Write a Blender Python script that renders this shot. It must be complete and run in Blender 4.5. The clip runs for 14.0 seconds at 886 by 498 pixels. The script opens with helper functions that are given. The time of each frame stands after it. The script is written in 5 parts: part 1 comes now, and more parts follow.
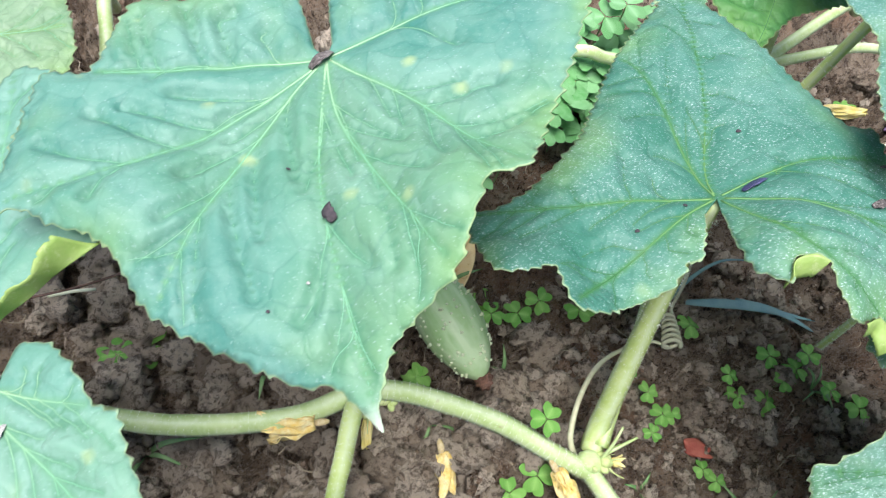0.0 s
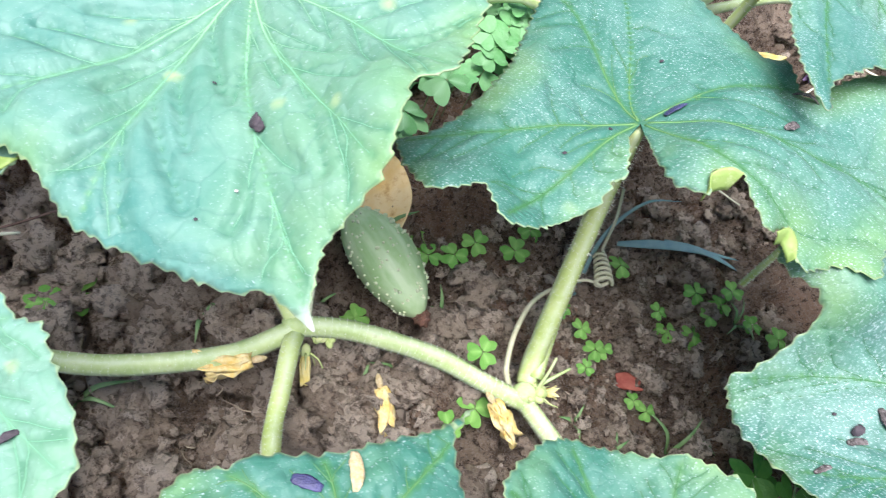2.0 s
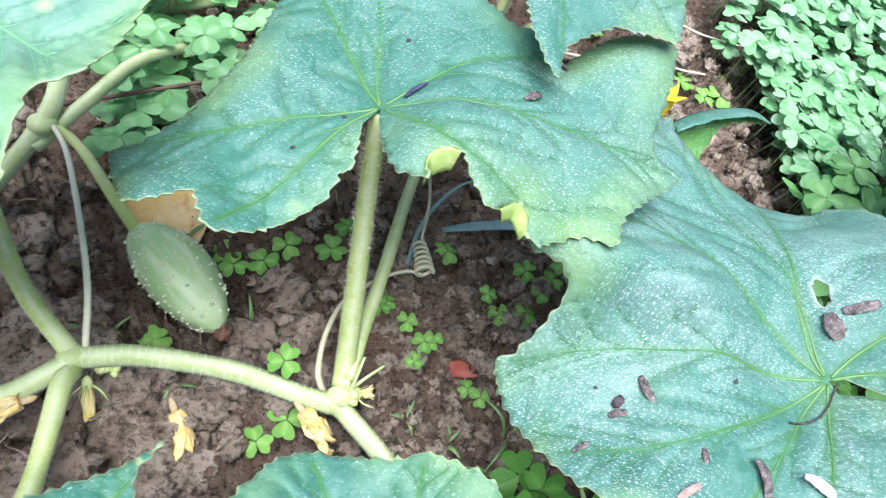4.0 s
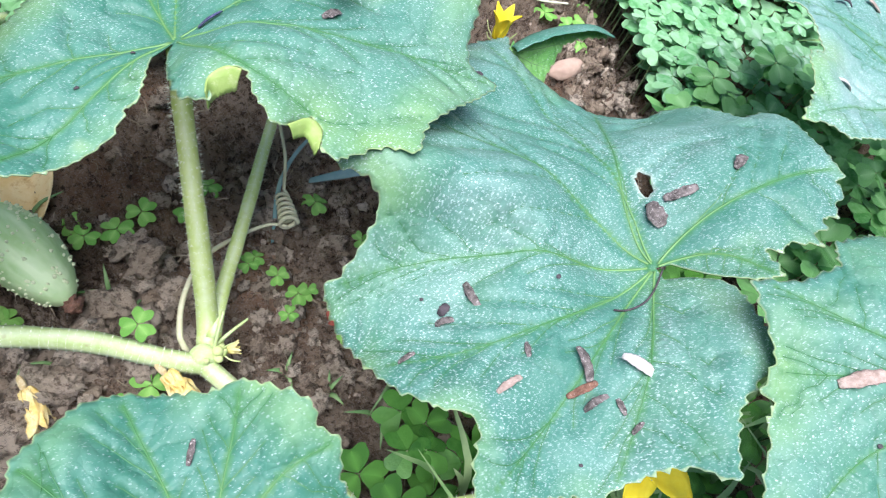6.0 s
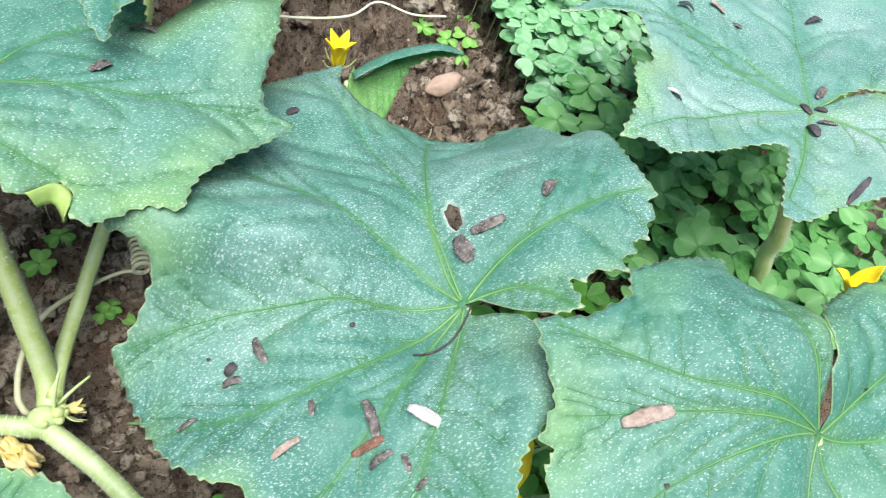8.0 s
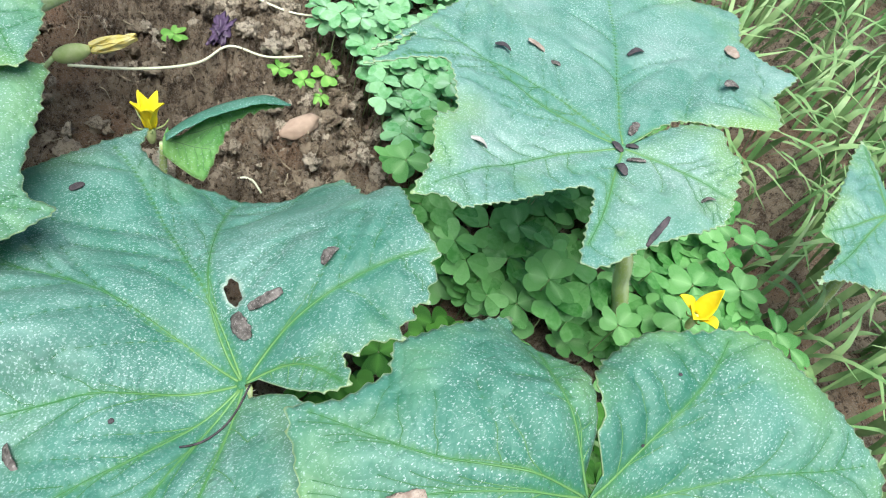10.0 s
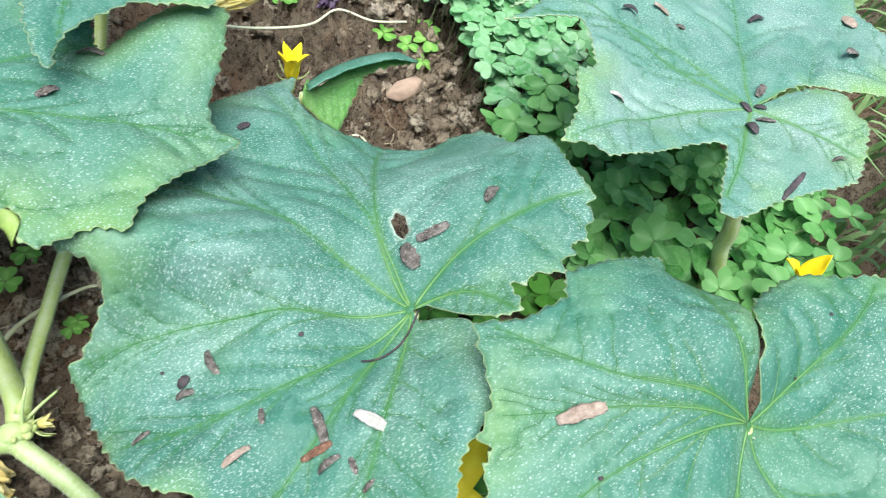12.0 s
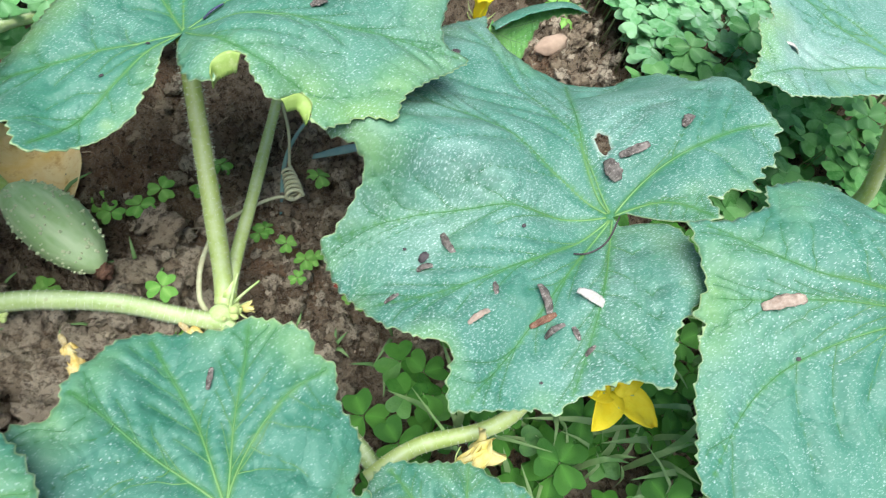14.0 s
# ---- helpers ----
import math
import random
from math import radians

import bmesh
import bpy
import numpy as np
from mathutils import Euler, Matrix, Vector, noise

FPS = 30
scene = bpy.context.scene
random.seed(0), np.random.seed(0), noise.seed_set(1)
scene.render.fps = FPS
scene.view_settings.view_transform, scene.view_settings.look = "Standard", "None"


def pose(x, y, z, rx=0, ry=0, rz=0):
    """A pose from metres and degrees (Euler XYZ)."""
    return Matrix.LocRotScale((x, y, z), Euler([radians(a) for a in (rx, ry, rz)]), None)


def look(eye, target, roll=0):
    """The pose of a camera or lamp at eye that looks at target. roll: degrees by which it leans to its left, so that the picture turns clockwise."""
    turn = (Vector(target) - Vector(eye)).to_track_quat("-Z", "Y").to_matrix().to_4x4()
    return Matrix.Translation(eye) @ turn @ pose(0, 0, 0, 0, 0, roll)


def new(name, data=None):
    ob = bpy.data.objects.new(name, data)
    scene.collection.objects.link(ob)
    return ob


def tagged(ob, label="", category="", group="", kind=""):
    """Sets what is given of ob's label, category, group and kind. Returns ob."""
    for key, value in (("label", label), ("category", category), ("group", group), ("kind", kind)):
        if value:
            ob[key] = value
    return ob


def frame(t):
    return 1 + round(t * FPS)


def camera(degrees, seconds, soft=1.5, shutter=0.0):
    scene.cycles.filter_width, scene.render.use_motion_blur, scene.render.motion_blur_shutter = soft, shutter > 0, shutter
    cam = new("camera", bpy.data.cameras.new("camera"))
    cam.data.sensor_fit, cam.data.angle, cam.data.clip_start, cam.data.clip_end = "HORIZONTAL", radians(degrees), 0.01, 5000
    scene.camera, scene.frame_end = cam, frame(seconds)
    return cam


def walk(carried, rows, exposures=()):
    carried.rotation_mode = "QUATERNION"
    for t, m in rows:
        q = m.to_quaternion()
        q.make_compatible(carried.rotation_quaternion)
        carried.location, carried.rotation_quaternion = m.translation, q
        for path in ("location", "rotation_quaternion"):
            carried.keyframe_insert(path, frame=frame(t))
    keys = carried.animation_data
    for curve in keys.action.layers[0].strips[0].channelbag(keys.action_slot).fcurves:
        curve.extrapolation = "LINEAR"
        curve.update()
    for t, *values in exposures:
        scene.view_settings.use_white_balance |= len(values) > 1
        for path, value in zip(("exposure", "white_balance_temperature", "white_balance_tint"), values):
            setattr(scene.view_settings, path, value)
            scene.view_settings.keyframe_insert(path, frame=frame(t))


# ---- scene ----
# ---------------------------------------------------------------- camera
cam = camera(63.5, 14.0, soft=1.05, shutter=0.3)
# seconds, place in metres, turn in degrees
ROWS = [
    (0.00, 0.0010, 0.0000, 0.3102, 28.57, -10.67, -0.16),
    (0.50, -0.0119, -0.0094, 0.3084, 28.10, -11.31, 0.46),
    (1.00, -0.0148, -0.0121, 0.3107, 27.64, -11.80, -0.33),
    (1.50, -0.0065, -0.0142, 0.3090, 27.42, -12.83, -1.28),
    (2.00, 0.0054, -0.0166, 0.3057, 27.44, -14.15, -3.09),
    (2.50, 0.0214, -0.0194, 0.3091, 27.70, -14.76, -4.82),
    (3.00, 0.0334, -0.0186, 0.3100, 28.05, -15.32, -6.24),
    (3.50, 0.0501, -0.0167, 0.3098, 28.04, -15.48, -8.25),
    (4.00, 0.0678, -0.0158, 0.3114, 28.74, -15.32, -11.13),
    (4.20, 0.0742, -0.0186, 0.3103, 28.75, -15.23, -12.68),
    (4.70, 0.0857, -0.0225, 0.3101, 29.03, -15.27, -15.14),
    (5.25, 0.0930, -0.0304, 0.3096, 29.07, -15.55, -17.11),
    (5.80, 0.1005, -0.0382, 0.3102, 29.09, -15.69, -18.61),
    (6.30, 0.1124, -0.0414, 0.3128, 29.30, -15.37, -19.82),
    (6.50, 0.1187, -0.0415, 0.3141, 29.65, -15.24, -20.36),
    (7.00, 0.1348, -0.0419, 0.3185, 29.82, -14.47, -21.53),
    (7.50, 0.1480, -0.0446, 0.3217, 30.17, -14.56, -22.22),
    (8.00, 0.1618, -0.0449, 0.3248, 30.31, -14.59, -23.44),
    (8.50, 0.1765, -0.0452, 0.3276, 30.67, -14.87, -24.70),
    (9.00, 0.1952, -0.0467, 0.3358, 31.42, -14.92, -26.54),
    (9.20, 0.2036, -0.0486, 0.3383, 31.46, -15.06, -27.05),
    (9.60, 0.2148, -0.0500, 0.3425, 31.89, -15.11, -28.07),
    (10.00, 0.2182, -0.0507, 0.3435, 32.24, -15.08, -28.52),
    (10.40, 0.2154, -0.0508, 0.3424, 32.42, -14.99, -28.49),
    (10.85, 0.2066, -0.0506, 0.3401, 32.30, -14.82, -28.00),
    (11.30, 0.1938, -0.0503, 0.3382, 31.75, -14.63, -27.16),
    (11.50, 0.1882, -0.0496, 0.3381, 31.05, -14.43, -26.85),
    (12.00, 0.1718, -0.0500, 0.3362, 30.49, -14.33, -25.63),
    (12.50, 0.1547, -0.0550, 0.3384, 30.07, -13.82, -24.16),
    (13.00, 0.1339, -0.0570, 0.3408, 29.46, -13.66, -22.98),
    (13.50, 0.1182, -0.0601, 0.3387, 28.99, -13.54, -21.61),
    (14.00, 0.1033, -0.0648, 0.3361, 28.10, -13.33, -19.96),
]
walk(cam, [(t, pose(x, y, z, rx, ry, rz)) for t, x, y, z, rx, ry, rz in ROWS],
     exposures=[(0.0, 0.75, 6050, 14), (2.5, 1.05, 5900, 20), (4.2, 1.05, 5800, 20), (6.5, 0.88, 5900, 17), (7.5, 0.82, 6150, 14), (9.2, 0.66, 6150, 4), (14.0, 0.72, 6200, 5)])

# ---------------------------------------------------------------- light
SUN_ELEVATION, SUN_TURN = 77.0, 238.0
world = bpy.data.worlds.new("sky")
scene.world = world
world.use_nodes = True
wt = world.node_tree
sky = wt.nodes.new("ShaderNodeTexSky")
sky.sky_type = "NISHITA"
sky.sun_disc = False
sky.sun_elevation = radians(SUN_ELEVATION)
sky.sun_rotation = radians(SUN_TURN)
sky.air_density, sky.dust_density, sky.ozone_density = 1.0, 3.0, 1.0
wt.links.new(sky.outputs[0], wt.nodes["Background"].inputs[0])
wt.nodes["Background"].inputs[1].default_value = 0.085
sun = new("sun", bpy.data.lights.new("sun", "SUN"))
sun.data.energy, sun.data.angle, sun.data.color = 4.1, radians(46), (1.0, 0.97, 0.92)
_a, _e = radians(SUN_TURN), radians(SUN_ELEVATION)
sun.matrix_world = look((math.sin(_a) * math.cos(_e), math.cos(_a) * math.cos(_e), math.sin(_e)), (0, 0, 0))


# ---------------------------------------------------------------- materials
class Mat:
    """A small builder of node materials on one Principled shader."""

    def __init__(self, name, rough=0.6, spec=0.4):
        self.m = bpy.data.materials.new(name)
        self.m.use_nodes = True
        self.t = self.m.node_tree
        self.b = self.t.nodes["Principled BSDF"]
        self.b.inputs["Roughness"].default_value = rough
        self.b.inputs["Specular IOR Level"].default_value = spec
        self.co = self.t.nodes.new("ShaderNodeTexCoord").outputs["Object"]

    def put(self, kind, **inputs):
        n = self.t.nodes.new(kind)
        for key, v in inputs.items():
            self.set(n.inputs[key.replace("_", " ")], v)
        return n

    def set(self, socket, v):
        if isinstance(v, bpy.types.NodeSocket):
            self.t.links.new(v, socket)
        else:
            socket.default_value = v

    def noise(self, scale, detail=3.0, rough=0.55, co=None):
        return self.put("ShaderNodeTexNoise", Vector=co or self.co, Scale=scale, Detail=detail, Roughness=rough).outputs["Fac"]

    def cells(self, scale, feature="F1", co=None):
        n = self.put("ShaderNodeTexVoronoi", Vector=co or self.co, Scale=scale)
        n.feature = feature
        return n

    def ramp(self, fac, lo, hi, a=0.0, b=1.0):
        n = self.put("ShaderNodeMapRange", Value=fac)
        for key, v in (("From Min", lo), ("From Max", hi), ("To Min", a), ("To Max", b)):
            n.inputs[key].default_value = v
        return n.outputs[0]

    def math(self, op, a, b=0.0):
        n = self.t.nodes.new("ShaderNodeMath")
        n.operation = op
        self.set(n.inputs[0], a)
        self.set(n.inputs[1], b)
        return n.outputs[0]

    def mix(self, fac, a, b, mode="MIX"):
        n = self.t.nodes.new("ShaderNodeMix")
        n.data_type, n.blend_type = "RGBA", mode
        self.set(n.inputs[0], fac)
        for k, v in ((6, a), (7, b)):
            self.set(n.inputs[k], (*v, 1) if isinstance(v, tuple) and len(v) == 3 else v)
        return n.outputs[2]

    def attr(self, name):
        n = self.t.nodes.new("ShaderNodeAttribute")
        n.attribute_name = name
        return n.outputs["Fac"]

    def island(self):
        return self.t.nodes.new("ShaderNodeNewGeometry").outputs["Random Per Island"]

    def each(self):
        return self.t.nodes.new("ShaderNodeObjectInfo").outputs["Random"]

    def colour(self, c):
        self.set(self.b.inputs["Base Color"], (*c, 1) if isinstance(c, tuple) else c)
        return self

    def bump(self, height, strength=0.4, distance=0.001):
        n = self.put("ShaderNodeBump", Height=height, Strength=strength, Distance=distance)
        self.t.links.new(n.outputs[0], self.b.inputs["Normal"])
        return self

    def glow_through(self, amount, colour):
        """Light that comes through a thin leaf or petal."""
        out = self.t.nodes["Material Output"]
        tr = self.t.nodes.new("ShaderNodeBsdfTranslucent")
        self.set(tr.inputs[0], (*colour, 1) if isinstance(colour, tuple) else colour)
        mx = self.t.nodes.new("ShaderNodeMixShader")
        mx.inputs[0].default_value = amount
        self.t.links.new(self.b.outputs[0], mx.inputs[1])
        self.t.links.new(tr.outputs[0], mx.inputs[2])
        self.t.links.new(mx.outputs[0], out.inputs[0])
        return self


def leaf_material(name, deep, mid, pale, glint_amount, spots, quilt=0.3, net=0.25, groove=(0.19, 0.40, 0.12), sky_sheen=0.0, rim_tint=0.6, pleat=0.22):
    """Cucumber blade: mottled green, quilted between fine veins, painted bristle glints and sheen, pale spots,
    yellowish rim.
    """
    m = Mat(name, rough=0.5, spec=0.4)
    fine = m.noise(190, 5, 0.7)
    c = m.mix(m.ramp(m.noise(12, 3), 0.38, 0.62), deep, mid)
    c = m.mix(m.ramp(m.noise(55, 4), 0.45, 0.75, 0.0, 0.5), c, pale)
    c = m.mix(m.ramp(fine, 0.42, 0.75, 0.0, 0.36), c, pale)
    c = m.mix(m.ramp(m.noise(10, 3), 0.50, 0.68, 0.0, 0.45), c, (0.14, 0.31, 0.11))
    nz = m.put("ShaderNodeTexNoise", Vector=m.co, Scale=60.0, Detail=3.0)
    sc = m.t.nodes.new("ShaderNodeVectorMath")
    sc.operation = "SCALE"
    m.set(sc.inputs[0], nz.outputs["Color"])
    sc.inputs["Scale"].default_value = 0.007
    warp = m.put("ShaderNodeVectorMath", Vector=m.co)
    m.set(warp.inputs[1], sc.outputs[0])
    d1 = m.cells(88, "DISTANCE_TO_EDGE", warp.outputs[0]).outputs["Distance"]
    d2 = m.cells(240, "DISTANCE_TO_EDGE", warp.outputs[0]).outputs["Distance"]
    tone = m.put("ShaderNodeSeparateColor", Color=m.cells(88, co=warp.outputs[0]).outputs["Color"])
    dome = m.math("ADD", m.math("POWER", m.ramp(d1, 0.0, 0.45), 0.85), m.math("MULTIPLY", m.math("POWER", m.ramp(d2, 0.0, 0.4), 0.85), 0.35))
    # random tint per cell, slope shading of the quilted facets as colour
    c = m.mix(m.math("MULTIPLY", m.ramp(tone.outputs[0], 0.3, 1.0), net), c, pale)
    # fine veins, darkened further by painted shade in the creases
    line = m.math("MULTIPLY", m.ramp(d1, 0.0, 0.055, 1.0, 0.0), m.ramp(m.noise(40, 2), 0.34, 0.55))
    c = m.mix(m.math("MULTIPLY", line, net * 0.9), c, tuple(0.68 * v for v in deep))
    # whitish sky sheen put into the colour in wide patches
    sheen = m.math("MULTIPLY", m.ramp(m.noise(17, 3), 0.46, 0.68), m.ramp(fine, 0.35, 0.6, 0.4, 1.0))
    c = m.mix(m.math("MULTIPLY", sheen, sky_sheen), c, (0.42, 0.54, 0.52))
    # yellow-green towards the rim and along the ribs
    rim = m.attr("rim")
    zone = m.math("MULTIPLY", m.ramp(rim, 0.62, 0.95), m.ramp(m.noise(24, 3), 0.45, 0.66))
    c = m.mix(m.math("MULTIPLY", zone, rim_tint), c, (0.22, 0.40, 0.10))
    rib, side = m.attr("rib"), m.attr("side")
    # veins in their own green, with groove shading mixed into it
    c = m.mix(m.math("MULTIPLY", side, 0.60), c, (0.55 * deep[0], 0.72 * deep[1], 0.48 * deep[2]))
    c = m.mix(m.math("MULTIPLY", rib, 0.75), c, groove)
    # pale yellow spots
    sp = m.cells(75, co=warp.outputs[0])
    near = m.ramp(sp.outputs["Distance"], 0.05, 0.22, 1.0, 0.0)
    some = m.ramp(m.put("ShaderNodeSeparateColor", Color=sp.outputs["Color"]).outputs[0], 1.0 - spots, 1.02 - spots)
    c = m.mix(m.math("MULTIPLY", m.math("MULTIPLY", near, some), 0.6), c, (0.52, 0.62, 0.28))
    edge = m.ramp(rim, 0.988, 1.0)
    c = m.mix(m.math("MULTIPLY", edge, 0.55), c, (0.56, 0.66, 0.32))
    # whitish: tip glare as colour, and the dried edges of holes
    c = m.mix(m.math("MULTIPLY", m.attr("bleach"), m.ramp(m.noise(300, 3), 0.3, 0.6, 0.6, 1.0)), c, (0.76, 0.80, 0.68))
    # bristle glints put into the colour as pale dots, two sizes
    dots = None
    jit = m.put("ShaderNodeTexNoise", Vector=m.co, Scale=1300.0, Detail=2.0)
    small = m.t.nodes.new("ShaderNodeVectorMath")
    small.operation = "SCALE"
    m.set(small.inputs[0], jit.outputs["Color"])
    small.inputs["Scale"].default_value = 0.0012
    ragged = m.put("ShaderNodeVectorMath", Vector=m.co)
    m.set(ragged.inputs[1], small.outputs[0])
    for scale, turn, lo, hi, most in ((720, 0.5, 0.05, 0.18, 1.0), (980, -0.4, 0.05, 0.19, 0.9), (1400, 1.2, 0.05, 0.22, 0.75)):
        st = m.put("ShaderNodeMapping", Vector=ragged.outputs[0])
        st.inputs["Rotation"].default_value = (0, 0, turn)
        st.inputs["Scale"].default_value = (0.6, 1.0, 1.0)
        g = m.cells(scale, co=st.outputs[0])
        g.voronoi_dimensions = "2D"
        gl = m.ramp(g.outputs["Distance"], lo, hi, most, 0.0)
        rnd = m.put("ShaderNodeSeparateColor", Color=g.outputs["Color"]).outputs[0]
        one = m.math("MULTIPLY", gl, m.ramp(rnd, 1.0 - glint_amount, 1.6 - glint_amount))
        dots = one if dots is None else m.math("MAXIMUM", dots, one)
    where = m.ramp(m.noise(30, 4, 0.6), 0.34, 0.60, 0.15, 1.0)
    dots = m.math("MULTIPLY", m.math("MULTIPLY", dots, where), m.math("SUBTRACT", 1.0, m.math("MULTIPLY", rib, 0.85)))
    c = m.mix(m.math("MULTIPLY", dots, 0.80), c, (0.72, 0.86, 0.82))
    m.colour(c)
    m.set(m.b.inputs["Roughness"], m.ramp(fine, 0.3, 0.7, 0.42, 0.62))
    # relief in millimetres: quilting, grain, glints, and short puckers across the ribs
    pucker = m.math("MULTIPLY", m.math("SINE", m.math("ADD", m.math("MULTIPLY", m.attr("run"), 2300.0), m.math("MULTIPLY", m.noise(90, 2), 9.0))), m.attr("pucker"))
    h = m.math("ADD", m.math("MULTIPLY", dome, quilt), m.math("MULTIPLY", fine, 0.22))
    h = m.math("ADD", h, m.math("ADD", m.math("MULTIPLY", dots, 0.10), m.math("MULTIPLY", m.math("MULTIPLY", pucker, m.ramp(m.noise(60, 2), 0.4, 0.65)), pleat)))
    m.bump(h, 1.0, 0.001)
    return m.glow_through(0.26, m.mix(0.55, c, (0.26, 0.52, 0.08))).m


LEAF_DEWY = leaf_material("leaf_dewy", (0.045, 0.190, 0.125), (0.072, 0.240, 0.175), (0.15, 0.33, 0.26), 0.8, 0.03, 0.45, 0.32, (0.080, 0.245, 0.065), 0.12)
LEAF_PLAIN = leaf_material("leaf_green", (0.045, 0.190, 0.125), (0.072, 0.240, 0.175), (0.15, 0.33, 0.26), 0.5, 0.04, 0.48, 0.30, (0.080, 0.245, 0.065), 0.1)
# more glint dots, and base colours lightened for sky sheen, most in the second
LEAF_SHEEN = leaf_material("leaf_frosted", (0.050, 0.195, 0.135), (0.080, 0.245, 0.185), (0.16, 0.335, 0.28), 1.15, 0.03, 0.40, 0.32, (0.080, 0.245, 0.065), 0.30, 0.55)
LEAF_BRIGHT_SHEEN = leaf_material("leaf_heavy_dew", (0.085, 0.245, 0.185), (0.130, 0.310, 0.250), (0.24, 0.41, 0.36), 1.3, 0.03, 0.38, 0.30, (0.12, 0.31, 0.11), 0.55, 0.85)
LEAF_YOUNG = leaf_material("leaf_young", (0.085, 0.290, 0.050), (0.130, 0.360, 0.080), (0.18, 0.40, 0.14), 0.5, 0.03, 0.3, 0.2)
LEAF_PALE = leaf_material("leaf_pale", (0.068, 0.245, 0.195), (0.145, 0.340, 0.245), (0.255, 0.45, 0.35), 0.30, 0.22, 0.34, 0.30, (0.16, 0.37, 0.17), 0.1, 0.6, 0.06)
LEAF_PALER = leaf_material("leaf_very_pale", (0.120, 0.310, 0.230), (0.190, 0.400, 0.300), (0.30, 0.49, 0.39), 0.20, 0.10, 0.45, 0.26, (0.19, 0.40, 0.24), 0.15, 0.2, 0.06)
LEAF_OLD = leaf_material("leaf_yellowing", (0.20, 0.335, 0.19), (0.28, 0.415, 0.25), (0.36, 0.48, 0.30), 0.15, 0.16, 0.9, 0.3, (0.20, 0.36, 0.12))
# deep green with the shade on the rear leaf put into the colour
LEAF_SHADED = leaf_material("leaf_dark", (0.030, 0.150, 0.030), (0.050, 0.200, 0.045), (0.08, 0.25, 0.08), 0.05, 0.03, 0.6)


def stem_material(name, a, b):
    m = Mat(name, rough=0.5, spec=0.4)
    st = m.put("ShaderNodeMapping", Vector=m.co)
    st.inputs["Scale"].default_value = (1, 1, 0.25)
    c = m.mix(m.ramp(m.noise(60, 3), 0.35, 0.65), a, b)
    c = m.mix(m.ramp(m.noise(500, 3, co=st.outputs[0]), 0.45, 0.75, 0.0, 0.5), c, (0.56, 0.64, 0.42))
    c = m.mix(m.ramp(m.noise(170, 4), 0.66, 0.75, 0.0, 0.5), c, (0.25, 0.20, 0.10))
    stripe = m.math("MULTIPLY", m.attr("stripe"), m.ramp(m.noise(120, 3), 0.3, 0.7, 0.3, 0.9))
    c = m.mix(stripe, c, (0.60, 0.68, 0.46))
    return m.colour(c).bump(m.noise(600, 3), 0.35, 0.0006).m


STEM = stem_material("stem_green", (0.34, 0.46, 0.155), (0.48, 0.58, 0.26))
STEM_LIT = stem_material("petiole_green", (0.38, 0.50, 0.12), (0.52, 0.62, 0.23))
TENDRIL = stem_material("tendril_dry", (0.46, 0.45, 0.28), (0.60, 0.58, 0.40))
TENDRIL_WHITE = stem_material("tendril_pale", (0.62, 0.62, 0.42), (0.76, 0.75, 0.56))


def vein_material(name, near, out):
    """Ribs: pale by the leaf stalk, greener farther out."""
    m = Mat(name, rough=0.5)
    far = m.put("ShaderNodeVectorMath", Vector=m.co)
    far.operation = "LENGTH"
    return m.colour(m.mix(m.ramp(far.outputs["Value"], 0.004, 0.045), near, out)).m


VEIN = vein_material("vein_green", (0.14, 0.28, 0.09), (0.050, 0.175, 0.052))
VEIN_PALE = vein_material("vein_pale", (0.29, 0.46, 0.26), (0.165, 0.385, 0.215))
BRISTLE = Mat("bristle", rough=0.5).colour((0.72, 0.76, 0.62)).m


def soil_material():
    m = Mat("soil", rough=0.92, spec=0.2)
    c = m.mix(m.ramp(m.noise(10, 4), 0.35, 0.65), (0.36, 0.265, 0.175), (0.58, 0.465, 0.335))
    c = m.mix(m.ramp(m.noise(75, 6, 0.75), 0.48, 0.57, 0.0, 0.85), c, (0.155, 0.103, 0.064))
    c = m.mix(m.ramp(m.noise(14, 3), 0.50, 0.66, 0.0, 0.75), c, (0.46, 0.275, 0.165))
    c = m.mix(m.ramp(m.noise(950, 3, 0.75), 0.48, 0.70, 0.0, 0.8), c, (0.58, 0.51, 0.44))
    c = m.mix(m.ramp(m.noise(260, 5, 0.75), 0.48, 0.38, 0.0, 0.9), c, (0.07, 0.048, 0.034))
    h = m.math("ADD", m.noise(150, 7, 0.75), m.math("MULTIPLY", m.noise(650, 5, 0.8), 0.9))
    return m.colour(c).bump(h, 1.0, 0.010).m


SOIL = soil_material()


def clod_material():
    m = Mat("clod", rough=0.92, spec=0.2)
    c = m.mix(m.math("FRACT", m.math("ADD", m.island(), m.each())), (0.40, 0.31, 0.215), (0.76, 0.65, 0.50))
    c = m.mix(m.ramp(m.noise(260, 5, 0.75), 0.48, 0.60, 0.0, 0.85), c, (0.15, 0.108, 0.076))
    c = m.mix(m.ramp(m.noise(1100, 3, 0.7), 0.52, 0.8, 0.0, 0.6), c, (0.58, 0.51, 0.44))
    return m.colour(c).bump(m.noise(380, 7, 0.75), 1.0, 0.006).m


CLOD = clod_material()


